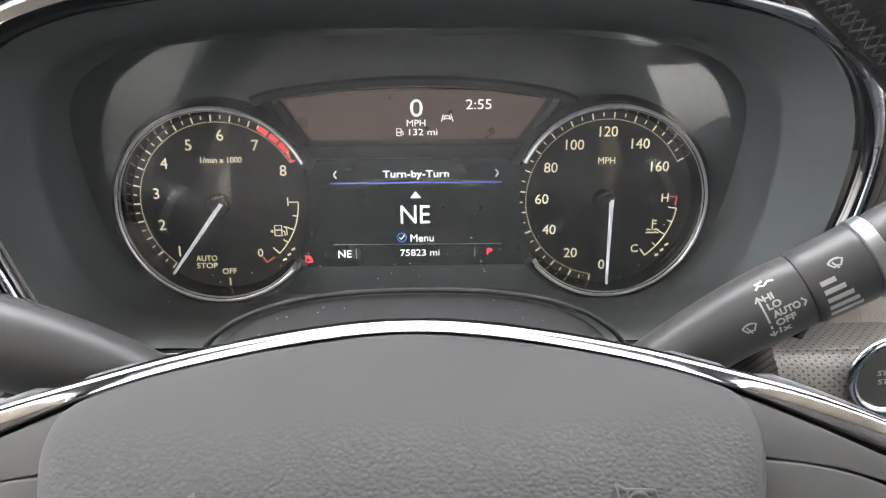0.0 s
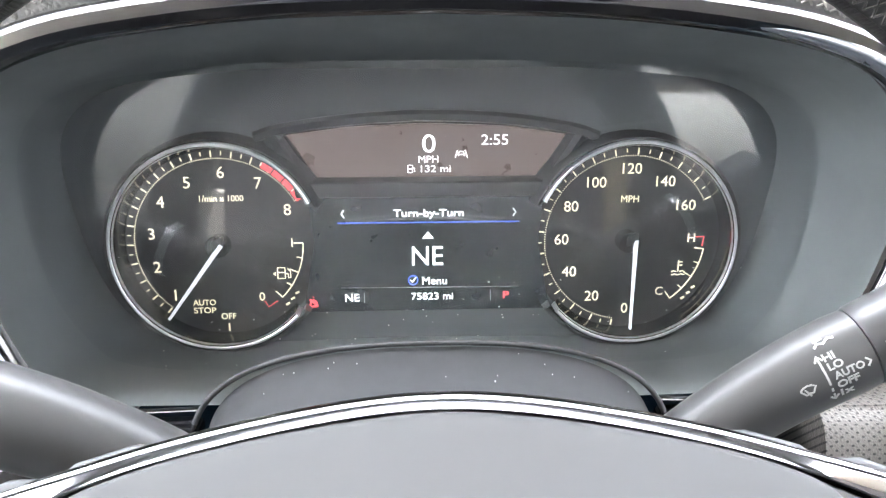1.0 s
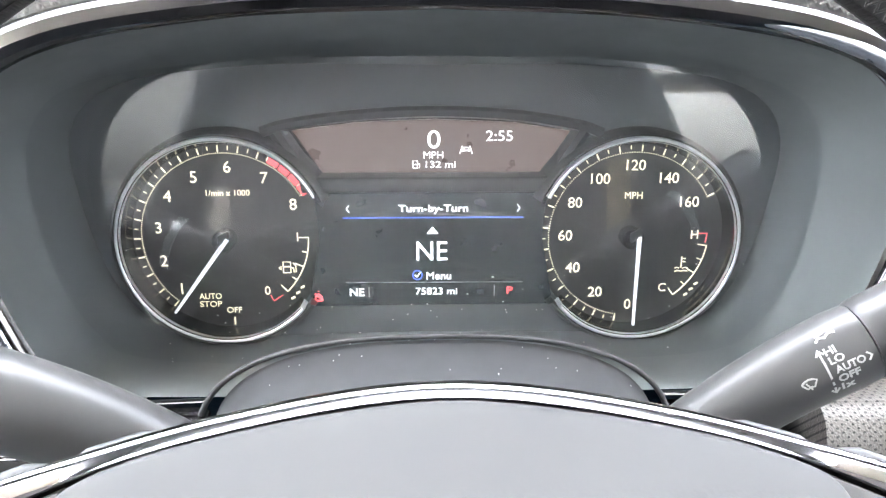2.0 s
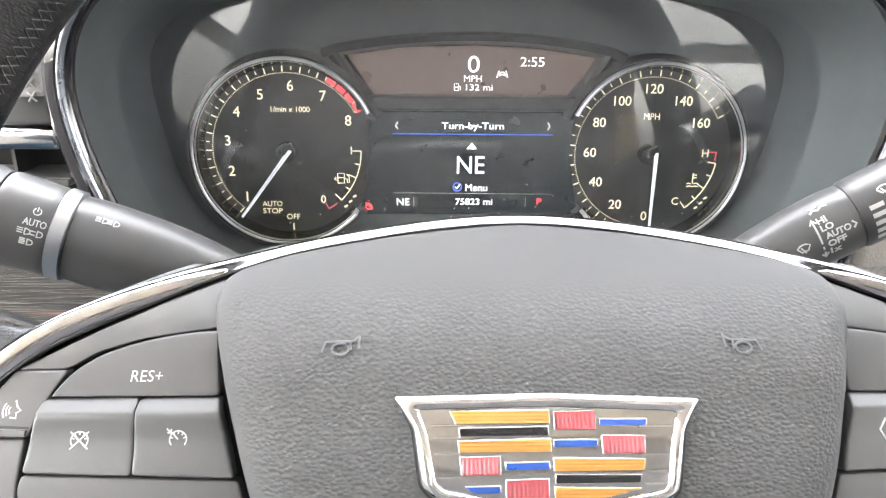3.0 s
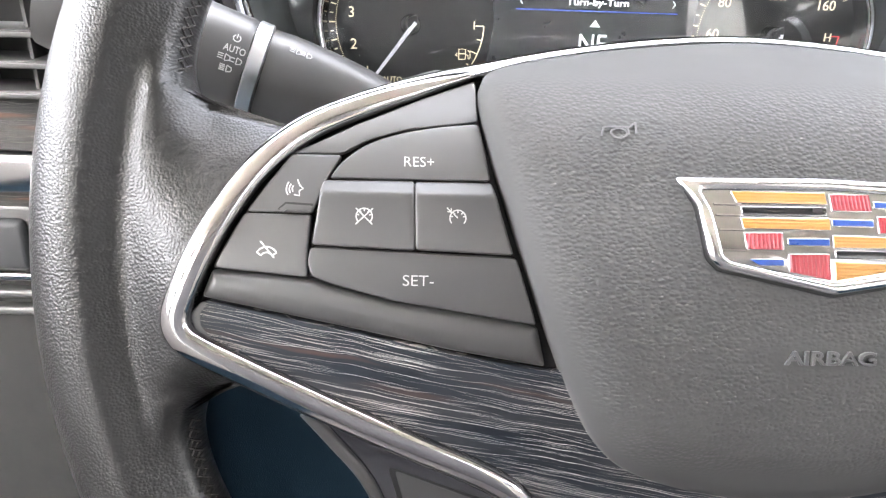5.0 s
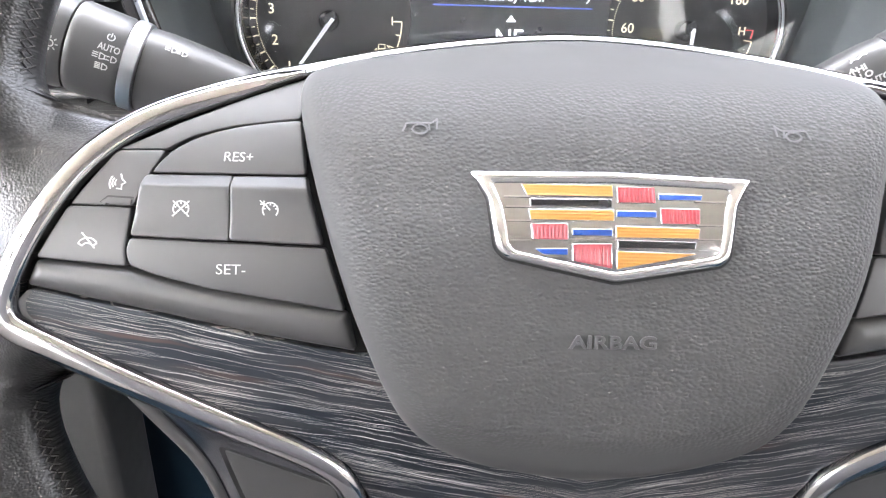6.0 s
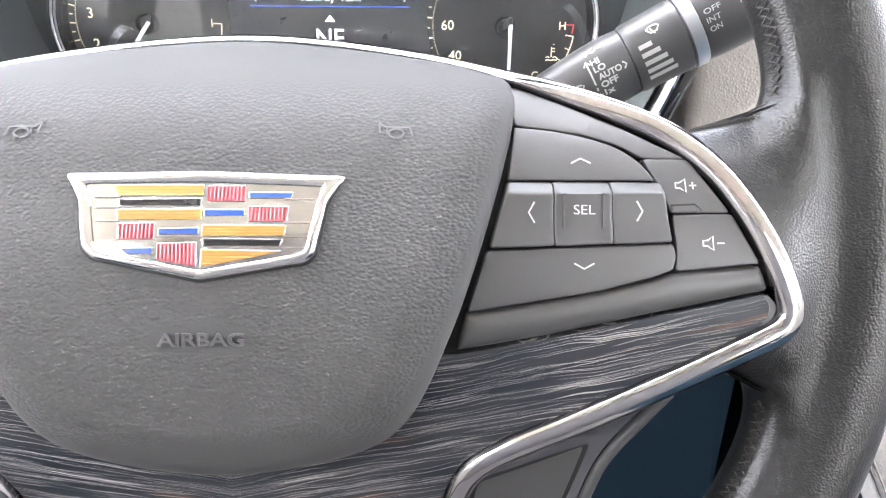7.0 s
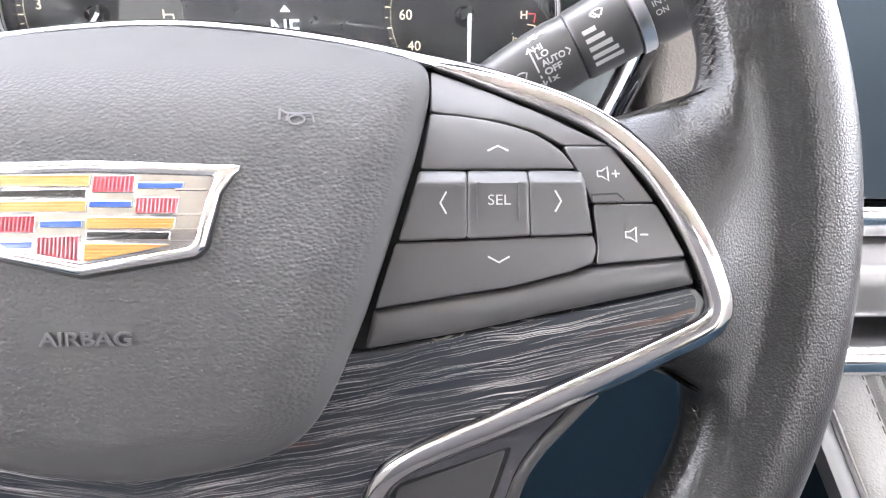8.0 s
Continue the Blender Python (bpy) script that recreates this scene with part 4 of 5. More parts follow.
part("menu_mark", strokes([[(-8.2, -19.3), (-7.2, -20.5), (-5.4, -17.9)]], 0.5, off=D), LIT_WHITE, main, "white tick")
part("odometer", lettering("75823 mi", 2.4, -27.7, 3.5, 20.4, off=D), LIT_WHITE, main)
part("compass", lettering("NE", -36.7, -27.9, 3.8, 6.9, off=D), LIT_WHITE, main)
for u in (-30.8, 31.1):
    part("divider", strokes([[(u, -25.4), (u, -30.4)]], 0.3, off=D), PRINT_GREY, main)
part("gear", lettering("P", 38.8, -27.6, 3.6, 3.0, off=D, bold=0.02), LIT_RED, main, "red letter")
belt = [[(-55.6, -27.4), (-55.6, -27.0)], [(-57.4, -32.2), (-57.0, -29.8), (-55.6, -28.6), (-54.2, -29.8), (-53.8, -32.2)], [(-57.2, -32), (-54.0, -32)], [(-57.4, -28.4), (-53.6, -31.8)]]
part("belt_lamp", strokes(belt, 0.8, off=D), LIT_RED, main, "red seat belt lamp")

UPPER = [(-66.5, 50), (-35, 53.8), (1.7, 55.2), (40, 53.6), (68.2, 49.4), (54, 28.2), (-51.8, 28.2)]
upper_display = part("upper_display", plate(UPPER, -14.0, 0.5, 0.3, 3, 8, 4, base=flat), SCREEN_UP, cluster, "dim brownish lit upper display")
D = -13.9
part("speed_digit", lettering("0", 1.7, 45.6, 8.8, 6.4, off=D), LIT_WHITE, upper_display)
part("unit", lettering("MPH", 1.4, 38.0, 3.3, 9.6, off=D), LIT_WHITE, upper_display)
part("range", lettering("132 mi", 5.0, 33.4, 3.3, 14.6, off=D), LIT_WHITE, upper_display)
part("clock", lettering("2:55", 33.6, 47.2, 5.0, 13.0, off=D), LIT_WHITE, upper_display)
part("range_symbol", strokes([[(-8.6, 31.6), (-8.6, 35.2), (-6.4, 35.2), (-6.4, 31.6), (-8.6, 31.6)], [(-8.4, 33.4), (-6.6, 33.4)], [(-6.2, 34), (-5.4, 33.6), (-5.4, 31.8)]], 0.45, off=D), LIT_WHITE, upper_display)
part("lane_symbol", strokes([[(14.4, 38.6), (15.6, 42.4)], [(20.4, 38.6), (19.2, 42.4)], [(15.9, 39.4), (15.9, 40.6), (16.6, 41.6), (18.2, 41.6), (18.9, 40.6), (18.9, 39.4)], [(15.9, 40.2), (18.9, 40.2)]], 0.5, off=D), LIT_WHITE, upper_display)
# frame of the upper display: a ledge below, slanted cheeks and an arched brow
part("ledge", plate(fillet([(-62, 29.6), (58, 29.6), (61, 22.2), (-61, 22.2)], 1.0), 3.0, 1.5, 1.5, 16, 8, 4, base=flat), MATTE, cluster, "black ledge under the upper display")
brow = spline([(-78, 50), (-66, 53.5), (-35, 57.5), (1.5, 59.2), (38, 57.5), (68, 53.0), (80, 49)], 6)
part("brow", sweep([(u, v, 0) for u, v in brow], [(-3.2, -17), (-3.2, 1.5), (-1.5, 3.0), (1.5, 2.2), (3.4, -17)]), MATTE, cluster, "black arched brow")
for side in (1, -1):
    cheek = [(side * 70, 50.5), (side * 55.5, 28.0)]
    part("cheek", sweep([(u + side * 2.2, v, 0) for u, v in cheek], [(-2.6, -17), (-2.6, 1), (0, 3), (2.6, 1), (2.6, -17)]), MATTE, cluster, "black cheek beside the display")

# clear lens over the whole cluster
lens_bm = bmesh.new()
loop = [lens_bm.verts.new((u * 1.03 / 1000, v / 1000, (24 - 0.065 * v) / 1000)) for u, v in face_line]
lens_bm.faces.new(loop)
lens = part("cover_lens", lens_bm, LENS, cluster, "clear plastic cover lens", smooth=False)
lens.visible_shadow = False
rng = random.Random(9)
specks = bmesh.new()
for _ in range(90):
    u, v, r = rng.uniform(-150, 150), -52 + abs(rng.gauss(0, 26)), rng.uniform(0.10, 0.24)
    if v > 60 or abs(u) > 120 and v < -30:
        continue
    h = 24.2 - 0.065 * v
    box(((u - r) / 1000, (v - r) / 1000, (h - 0.05) / 1000), ((u + r * rng.uniform(1, 2.4)) / 1000, (v + r) / 1000, (h + 0.1) / 1000), bm=specks)
tagged(part("dust_and_haze", specks, PRINT_GREY, lens, smooth=False), "pale dust specks", kind="stuff")

# ================= the binnacle round it =================
NEAR = [(0, 1.133), (0.058, 1.131), (0.10, 1.1265), (0.130, 1.1205), (0.153, 1.1105), (0.168, 1.094), (0.1745, 1.072), (0.172, 1.045), (0.163, 1.015), (0.153, 0.990)]
binnacle = thing("binnacle", pose(0, 0, 0), "dark grey binnacle housing with a glossy black edge strip", "dashboard binnacle", kind="structure")


def funnel():
    """Walls from the cluster's edge out to the opening, both seen from one middle."""
    bm = bmesh.new()
    cz, n, rows = 1.045, 180, []
    far = [(u / 1000, 1.028 + v / 1000) for u, v in face_line]
    half = spline(NEAR, 6) + [(0.145, 0.986), (0.08, 0.985)]
    near = half + [(-x, z) for x, z in half[:0:-1]]
    for k in range(15):
        f = k / 14
        row = []
        for i in range(n):
            deg = 360 * i / n
            r = (1 - f) * ray_loop(far, 0, cz, deg) + f * ray_loop(near, 0, cz, deg) + 0.005 * math.sin(math.pi * f) - 0.004 * (1 - f) ** 3
            row.append(bm.verts.new((r * math.cos(radians(deg)), 0.364 - 0.079 * f, cz + r * math.sin(radians(deg)))))
        rows.append(row)
    for a, b in zip(rows, rows[1:]):
        for j in range(n):
            bm.faces.new((a[j], a[(j + 1) % n], b[(j + 1) % n], b[j]))
    return bm


part("funnel", funnel(), HOUSING, binnacle, "dark grey soft plastic walls")
near_line = spline(NEAR, 6)
near_line = [(-x, z) for x, z in near_line[:0:-1]] + near_line
edge_path = [(x * 1000 + 2.5 + 3.0 * smooth(0.05, 0.15, x), 281, z * 1000) for x, z in near_line]
part("edge_strip", sweep(edge_path, [(-8, -4), (-7.5, 1.5), (-5, 4.0), (-1.5, 5.0), (1.5, 3.5), (3, 0), (3, -4)], normal=(0, -1, 0)), GLOSS, binnacle, "glossy black edge strip")



def crest_section(f):
    """The edge strip's sky highlight built as a line: thin over the top, broad down the driver's flank and round the
    passenger's corner.
    """
    x, z = near_line[round(f * (len(near_line) - 1))]
    r = 0.35 + (1.5 * smooth(0.125, 0.165, -x) if x < 0 else 2.6 * smooth(0.085, 0.14, x) * (1 - 0.55 * smooth(1.105, 1.06, z)))
    return oval(r, r * 0.8, 10)


# added pale metal line that draws the sky's highlight on the glossy strip
part("crest", sweep([(x, y - 3.2, z) for x, y, z in edge_path], crest_section, normal=(0, -1, 0)), CREST, binnacle, "pale line standing in for the edge strip's highlight")

# ================= steering column cover and stalks =================
column = thing("steering_column", pose(0, 0, 0), "black plastic steering column shroud behind the wheel", "steering column")


def hump():
    bm = bmesh.new()
    rows = []
    for k in range(10):
        f = k / 9
        y = 0.150 + 0.128 * f
        top, half = 1.0075 + 0.004 * f, 0.070 + 0.018 * f
        row = []
        for j in range(41):
            t = math.pi * j / 40
            c, s = math.cos(t), math.sin(t)
            row.append(bm.verts.new((half * math.copysign(abs(c) ** 0.8, c), y, 0.955 + (top - 0.955) * abs(s) ** 0.62)))
        rows.append(row)
    for a, b in zip(rows, rows[1:]):
        for j in range(40):
            bm.faces.new((a[j], a[j + 1], b[j + 1], b[j]))
    bm.faces.new(rows[-1])
    return bm


part("upper_shroud", hump(), MATTE, column, "black upper shroud with specks of dust")
arch = []
for j in range(3, 38):
    t = math.pi * j / 40
    c, q = math.cos(t), math.sin(t)
    arch.append((93.5 * math.copysign(abs(c) ** 0.8, c), 276, 955 + 59.0 * q ** 0.62))
part("edge_line", sweep(arch, oval(1.1, 1.0, 10), normal=(0, -1, 0)), MATTE, column, "black line round the shroud")
rng = random.Random(5)
specks = bmesh.new()
for _ in range(34):
    x, y = rng.uniform(-0.085, 0.085), rng.uniform(0.19, 0.274)
    f = (y - 0.150) / 0.128
    top, half = 1.0075 + 0.004 * f, 0.070 + 0.018 * f
    if abs(x) > half * 0.96:
        continue
    t = math.acos(math.copysign((abs(x) / half) ** 1.25, x))
    z = 0.955 + (top - 0.955) * math.sin(t) ** 0.62
    r = rng.uniform(0.0001, 0.0002)
    box((x - r, y - r * rng.uniform(1, 2.5), z - 0.0002), (x + r, y + r, z + 0.0003), bm=specks)
tagged(part("dust_and_haze", specks, PRINT_GREY, column, smooth=False), "pale dust specks", kind="stuff")
part("lower_shroud", box((-0.062, 0.16, 0.86), (0.062, 0.30, 0.956), bevel=0.012), MATTE, column)


def stalk_mesh(a, b, r0, r1, f0=0.0, f1=1.0, n=28, m=14):
    """A round arm between two ends, tapering; f0 and f1 cut a length out of it."""
    bm = bmesh.new()
    a, b = Vector(a), Vector(b)
    d = (b - a).normalized()
    side = d.cross(Vector((0, -1, 0))).normalized()
    out = side.cross(d)
    rows = []
    for i in range(m + 1):
        f = f0 + (f1 - f0) * i / m
        r = r0 + (r1 - r0) * f
        edge = min(i, m - i)
        rr = r - (0.0006 if edge == 0 else 0)
        low = Vector((0, 0, -0.011 * (max(0.0, 0.42 - f) / 0.42) ** 2))
        rows.append([bm.verts.new(a + low + (b - a) * f + side * rr * math.cos(2 * math.pi * j / n) + out * rr * 0.86 * math.sin(2 * math.pi * j / n)) for j in range(n)])
    for x, y in zip(rows, rows[1:]):
        for j in range(n):
            bm.faces.new((x[j], x[(j + 1) % n], y[(j + 1) % n], y[j]))
    bm.faces.new(rows[0][::-1])
    bm.faces.new(rows[-1])
    return bm


STALKS = {1: ((0.070, 0.234, 0.996), (0.200, 0.230, 1.0680)), -1: ((-0.075, 0.231, 0.997), (-0.215, 0.218, 1.0495))}
RADII = {1: (0.0120, 0.0155), -1: (0.0140, 0.0180)}


def on_stalk(side, bm):
    """Wraps a flat print (x along the arm to the right from its root end, y up round it, metres) onto the arm."""
    a, b = (Vector(p) for p in STALKS[side])
    d = (b - a).normalized()
    s = d.cross(Vector((0, -1, 0))).normalized()
    out = s.cross(d)
    up = s if s.z > 0 else -s
    for v in bm.verts:
        along = v.co.x * side
        r0, r1 = RADII[side]
        r = r0 + (r1 - r0) * along / (b - a).length
        w = v.co.y / r
        v.co = a + d * along + (out * 0.86 * math.cos(w) + up * math.sin(w)) * (r + v.co.z + 0.00012)
    return bm


for side, label in ((1, "black wiper stalk with white print and a chrome band"), (-1, "black light stalk with white print and a chrome band")):
    a, b = STALKS[side]
    R0, R1 = RADII[side]
    st = thing("wiper_stalk" if side > 0 else "light_stalk", pose(0, 0, 0), label, "stalk")
    band, first = (0.622, 0.476) if side > 0 else (0.527, 0.527)
    arm = part("arm", stalk_mesh(a, b, R0, R1, -0.12, first), SATIN, st, "tapered black arm")
    holder = arm
    if side > 0:
        holder = part("collar", stalk_mesh(a, b, R0, R1, first + 0.003, band), SATIN, st, "turning collar")
    part("band", stalk_mesh(a, b, R0 + 0.0005, R1 + 0.0004, band + 0.002, band + 0.036), RING, st, "chrome band")
    knob_end = 1.0 if side > 0 else 0.685
    knob = part("knob", stalk_mesh(a, b, R0, R1, band + 0.038, knob_end), SATIN, st, "black turning knob")
    if side > 0:
        # left of the collar: the positions of the wiper lever
        for body, x, y, w in (("HI", 58.6, 9.0, 3.4), ("LO", 59.2, 6.0, 4.6), ("AUTO", 62.0, 2.8, 9.2), ("OFF", 60.6, -0.4, 6.8), ("1x", 59.4, -3.6, 4.0)):
            part("print", on_stalk(1, lettering(body, x, y, 2.5, w, 0.08, bold=0.03)), PRINT, arm, "white lettering")
        part("print", on_stalk(1, strokes([[(55.4, 10.2 - 0.8 * q) for q in range(13)], [(54.2, 8.6), (55.4, 10.4), (56.6, 8.6)], [(55.4, -0.6), (55.4, -1.8)], [(55.4, -2.8), (55.4, -5.0)], [(54.2, -3.6), (55.4, -5.2), (56.6, -3.6)], [(67.4, 4.2), (68.6, 2.8), (67.4, 1.4)]], 0.65, 0.08)), PRINT, arm, "white arrows")
        wiper = lambda x, y: [[(x - 2.4, y + 1.0), (x - 1.2, y + 1.7), (x, y + 1.9), (x + 1.2, y + 1.7), (x + 2.4, y + 1.0), (x + 1.1, y - 0.9), (x, y - 0.6), (x - 1.1, y - 0.9), (x - 2.4, y + 1.0)], [(x + 0.2, y - 1.6), (x - 1.0, y + 1.0)]]
        part("print", on_stalk(1, strokes(wiper(49.0, 1.6), 0.55, 0.08)), PRINT, arm, "white wiper symbol")
        part("print", on_stalk(1, strokes([[(56.4, 12.8), (57.8, 14.0), (59.4, 13.2), (61.2, 14.4), (63.0, 13.8)], [(57.0, 14.8), (59.8, 15.2)]], 0.75, 0.08)), PRINT, arm, "white spray symbol")
        part("print", on_stalk(1, strokes(wiper(82.0, 9.6), 0.6, 0.08)), PRINT, holder, "white wiper symbol")
        for i, w in enumerate((5.0, 7.0, 8.6, 9.8, 10.8)):
            x0, y = 74.6, 5.4 - i * 3.2
            part("print", on_stalk(1, strokes([[(x0, y), (x0 + w / 2, y), (x0 + w, y)]], 1.7, 0.08)), PRINT, holder, "white bar")
        for body, x, y, w in (("OFF", 103.0, 6.4, 6.2), ("INT", 102.4, 3.0, 5.2), ("ON", 102.0, -0.4, 4.4), ("REAR", 117.0, 4.6, 9.0)):
            part("print", on_stalk(1, lettering(body, x, y, 2.0, w, 0.08)), PRINT, knob, "white lettering")
    else:
        tip = part("tip", stalk_mesh(a, b, R0, R1, 0.69, 1.0), SATIN, st, "black push tip")
        part("print", on_stalk(-1, lettering("AUTO", -89.0, 7.0, 2.4, 7.2, 0.08, bold=0.01)), PRINT, knob, "white lettering")
        part("print", on_stalk(-1, strokes([arc(-89.4, 11.0, 1.2, 120, 420, 12), [(-89.4, 11.0), (-89.4, 12.6)]], 0.35, 0.08)), PRINT, knob, "white off symbol")
        lamp = lambda x, y, k: [[(x + 0.2, y - 1.1), (x + 0.2, y + 1.1)], [(x + 0.2, y + 1.1), (x + 1.6, y + 0.7), (x + 1.9, y), (x + 1.6, y - 0.7), (x + 0.2, y - 1.1)]] + [[(x - 2.2, y + q), (x - 0.4, y + q)] for q in k]
        part("print", on_stalk(-1, strokes(lamp(-91.4, 3.6, (-0.7, 0.1, 0.8)) + lamp(-87.6, 3.6, (-0.6, 0.6)), 0.35, 0.08)), PRINT, knob, "white side lamp symbol")
        part("print", on_stalk(-1, strokes(lamp(-90.0, 0.2, (-0.9, -0.3, 0.3, 0.9)), 0.4, 0.08)), PRINT, knob, "white head lamp symbol")
        part("print", on_stalk(-1, strokes(lamp(-70.2, 14.6, (-0.7, 0.1, 0.8)) + lamp(-66.6, 14.6, (-0.6, 0.1, 0.7)), 0.35, 0.08)), PRINT, arm, "white high beam symbol")
        sunmark = [[(-107.0 + 1.7 * math.cos(q * 0.785), 2.2 + 1.7 * math.sin(q * 0.785)), (-107.0 + 2.6 * math.cos(q * 0.785), 2.2 + 2.6 * math.sin(q * 0.785))] for q in range(8)] + [arc(-107.0, 2.2, 1.1, 0, 360, 12)]
        part("print", on_stalk(-1, strokes(sunmark, 0.4, 0.08)), PRINT, tip, "white lamp symbol")

# ================= dash, doors and cabin =================
dash = thing("dashboard", pose(0, 0, 0), "grey leather dashboard with chrome strips and wood trim", "dashboard", kind="structure")
hood_path = [(x * 1000 * 1.05, 306, 1050 + (z * 1000 - 1050) * 1.06) for x, z in near_line if z > 1.06]
part("hood", sweep(hood_path, [(1, -10), (0, 6), (-4, 11), (-12, 12), (-28, 6), (-44, -12), (-60, -100), (-2, -100)], normal=(0, -1, 0)), DASH, dash, "stitched dark leather hood")
PALE_THREAD = material("grey thread", (0.15, 0.145, 0.14), 0.7, grain=0.4, grain_scale=3000)


def hood_seam(lo, hi):
    """Cross stitches along the hood, from one x to another in millimetres."""
    bm = bmesh.new()
    line = [Vector(q) for q in hood_path]
    gone, due = 0.0, 0.0
    for a, b in zip(line, line[1:]):
        step = (b - a).length
        along = (b - a).normalized()
        side = along.cross(Vector((0, -1, 0))).normalized()
        while due < gone + step:
            c = a + along * (due - gone) + side * -9.0 + Vector((0, -11.9, 0))
            if lo < c.x < hi:
                for k in (-1, 1):
                    d = along * 2.0 + side * 1.7 * k
                    sweep([tuple(c - d), tuple(c + Vector((0, -0.5, 0))), tuple(c + d)], oval(0.45, 0.4, 6), normal=(0, -1, 0), bm=bm)
            due += 5.2
        gone += step
    return bm


for lo, hi in ((-200, -60), (60, 200)):
    part("stitching", hood_seam(lo, hi), PALE_THREAD, dash, "grey cross stitching on the hood")
part("knee_panel", box((-0.66, 0.42, 0.50), (0.305, 0.45, 0.93), bevel=0.01), CARPET, dash, "black knee panel")
part("left_panel", box((-0.66, 0.345, 0.985), (-0.185, 0.42, 1.12), bevel=0.01), DASH, dash, "dark leather side panel")
part("wood_panel", box((-0.66, 0.330, 0.927), (-0.155, 0.40, 0.992), bevel=0.006), PALE_WOOD, dash, "grey open-pore wood panel")
part("chrome_strip", box((-0.66, 0.320, 0.940), (-0.262, 0.334, 0.964), bevel=0.006), CHROME, dash, "chrome strip")
part("lower_panel", box((-0.66, 0.340, 0.50), (-0.255, 0.40, 0.922), bevel=0.008), GAP, dash, "black lower panel")
for z in (0.862, 0.873, 0.884):
    part("ridge", box((-0.66, 0.332, z), (-0.262, 0.345, z + 0.005), bevel=0.002), SATIN, dash, "black ridge")
part("right_panel", box((0.183, 0.300, 0.970), (0.262, 0.40, 1.10), bevel=0.008), BEIGE, dash, "grey leather panel")
right_lower = bmesh.new()
profile = spline([(0.262, 0.90), (0.265, 0.95), (0.2685, 0.972), (0.276, 0.981), (0.290, 0.984), (0.38, 0.985)], 5)
sides = [[right_lower.verts.new((x, y, z)) for y, z in profile + [(0.38, 0.90)]] for x in (0.152, 0.250)]
for i in range(len(sides[0])):
    j = (i + 1) % len(sides[0])
    right_lower.faces.new((sides[0][i], sides[0][j], sides[1][j], sides[1][i]))
right_lower.faces.new(sides[0])
right_lower.faces.new(sides[1][::-1])
part("perforated_panel", right_lower, PERFORATED, dash, "grey perforated leather panel")
for side in (1, -1):
    part("sill_strip", sweep([(side * 88, 281, 986), (side * 105, 281, 985.5), (side * (118 if side > 0 else 150), 281, 985)], oval(0.9, 0.9, 8), normal=(0, 0, 1)), BRIGHT, dash, "thin chrome line")
    part("sill", box((0.088, 0.25, 0.955) if side > 0 else (-0.16, 0.25, 0.955), (0.120, 0.284, 0.9825) if side > 0 else (-0.088, 0.284, 0.9825), bevel=0.003), GLOSS, dash, "glossy black sill")

vent = thing("air_vent", pose(0, 0, 0), "black air vent with chrome edged slats", "air vent")
part("surround", box((-0.40, 0.335, 0.985), (-0.187, 0.35, 1.062), bevel=0.003), GAP, vent, "black cavity")
part("chrome_bar", box((-0.42, 0.298, 1.040), (-0.186, 0.318, 1.050), bevel=0.003), CHROME, vent, "chrome bar")
for z in (0.994, 1.008, 1.022):
    slat = part("slat", box((-0.41, 0.306, z), (-0.188, 0.334, z + 0.004), bevel=0.0012), SATIN, vent, "black slat")
    part("slat_edge", box((-0.41, 0.3035, z + 0.0006), (-0.188, 0.3062, z + 0.0034), bevel=0.0006), SATIN, slat, "thin front edge")
for x in (-0.215, -0.245, -0.275, -0.305, -0.335):
    part("fin", box((x - 0.0008, 0.312, 0.990), (x + 0.0008, 0.334, 1.044)), SATIN, vent, "upright fin")

right_vent = thing("air_vent", pose(0, 0, 0), "black air vent with a satin grey bar beside the display", "air vent")
part("surround", box((0.192, 0.306, 1.040), (0.262, 0.330, 1.098), bevel=0.002), GAP, right_vent, "black cavity")
part("bar", box((0.190, 0.292, 1.055), (0.262, 0.308, 1.063), bevel=0.002), SMOOTH_VINYL, right_vent, "satin grey bar")
part("bar", box((0.190, 0.294, 1.040), (0.262, 0.308, 1.052), bevel=0.003), SMOOTH_VINYL, right_vent, "satin grey bar")
part("slat", box((0.190, 0.298, 1.078), (0.262, 0.312, 1.082), bevel=0.001), SATIN, right_vent, "black slat")

switch = thing("light_switch_panel", pose(0, 0, 0), "black switch panel with a chrome rimmed button", "switch")
part("plate", box((-0.36, 0.330, 0.884), (-0.296, 0.342, 0.932), bevel=0.004), SATIN, switch)
part("button", box((-0.345, 0.3245, 0.894), (-0.305, 0.333, 0.924), bevel=0.004), MATTE, switch, "square black button")
part("bright_edge", box((-0.345, 0.3255, 0.888), (-0.303, 0.331, 0.8925), bevel=0.002), BRIGHT, switch, "chrome lower edge")

START = pose(0.1970, 0.2665, 0.9763, 90, 0, 0)
start = thing("start_button", START, "round black start button in a chrome ring", "push button")
part("chrome_ring", sweep([(*p, 1.2) for p in arc(0, 0, 16.4, 0, 352.5, 47)], oval(2.1, 1.8, 10), closed=True), CHROME, start, "chrome ring")
cap = part("cap", disc(0, 0, 14.4, -3, 1.2, 40, 0.6), SATIN, start, "black cap")
part("print", lettering("START", 0, 1.6, 2.4, 12.0, off=1.2), PRINT, cap, "white lettering")
part("print", lettering("STOP", 0, -2.4, 2.4, 10.0, off=1.2), PRINT, cap, "white lettering")

part("dash_top", box((-0.72, 0.42, 1.02), (1.45, 1.0, 1.12), bevel=0.02), DASH, dash, "dark dash top")
part("passenger_panel", box((0.58, 0.42, 0.62), (1.44, 0.47, 1.03), bevel=0.02), DASH, dash, "dark passenger side panel")

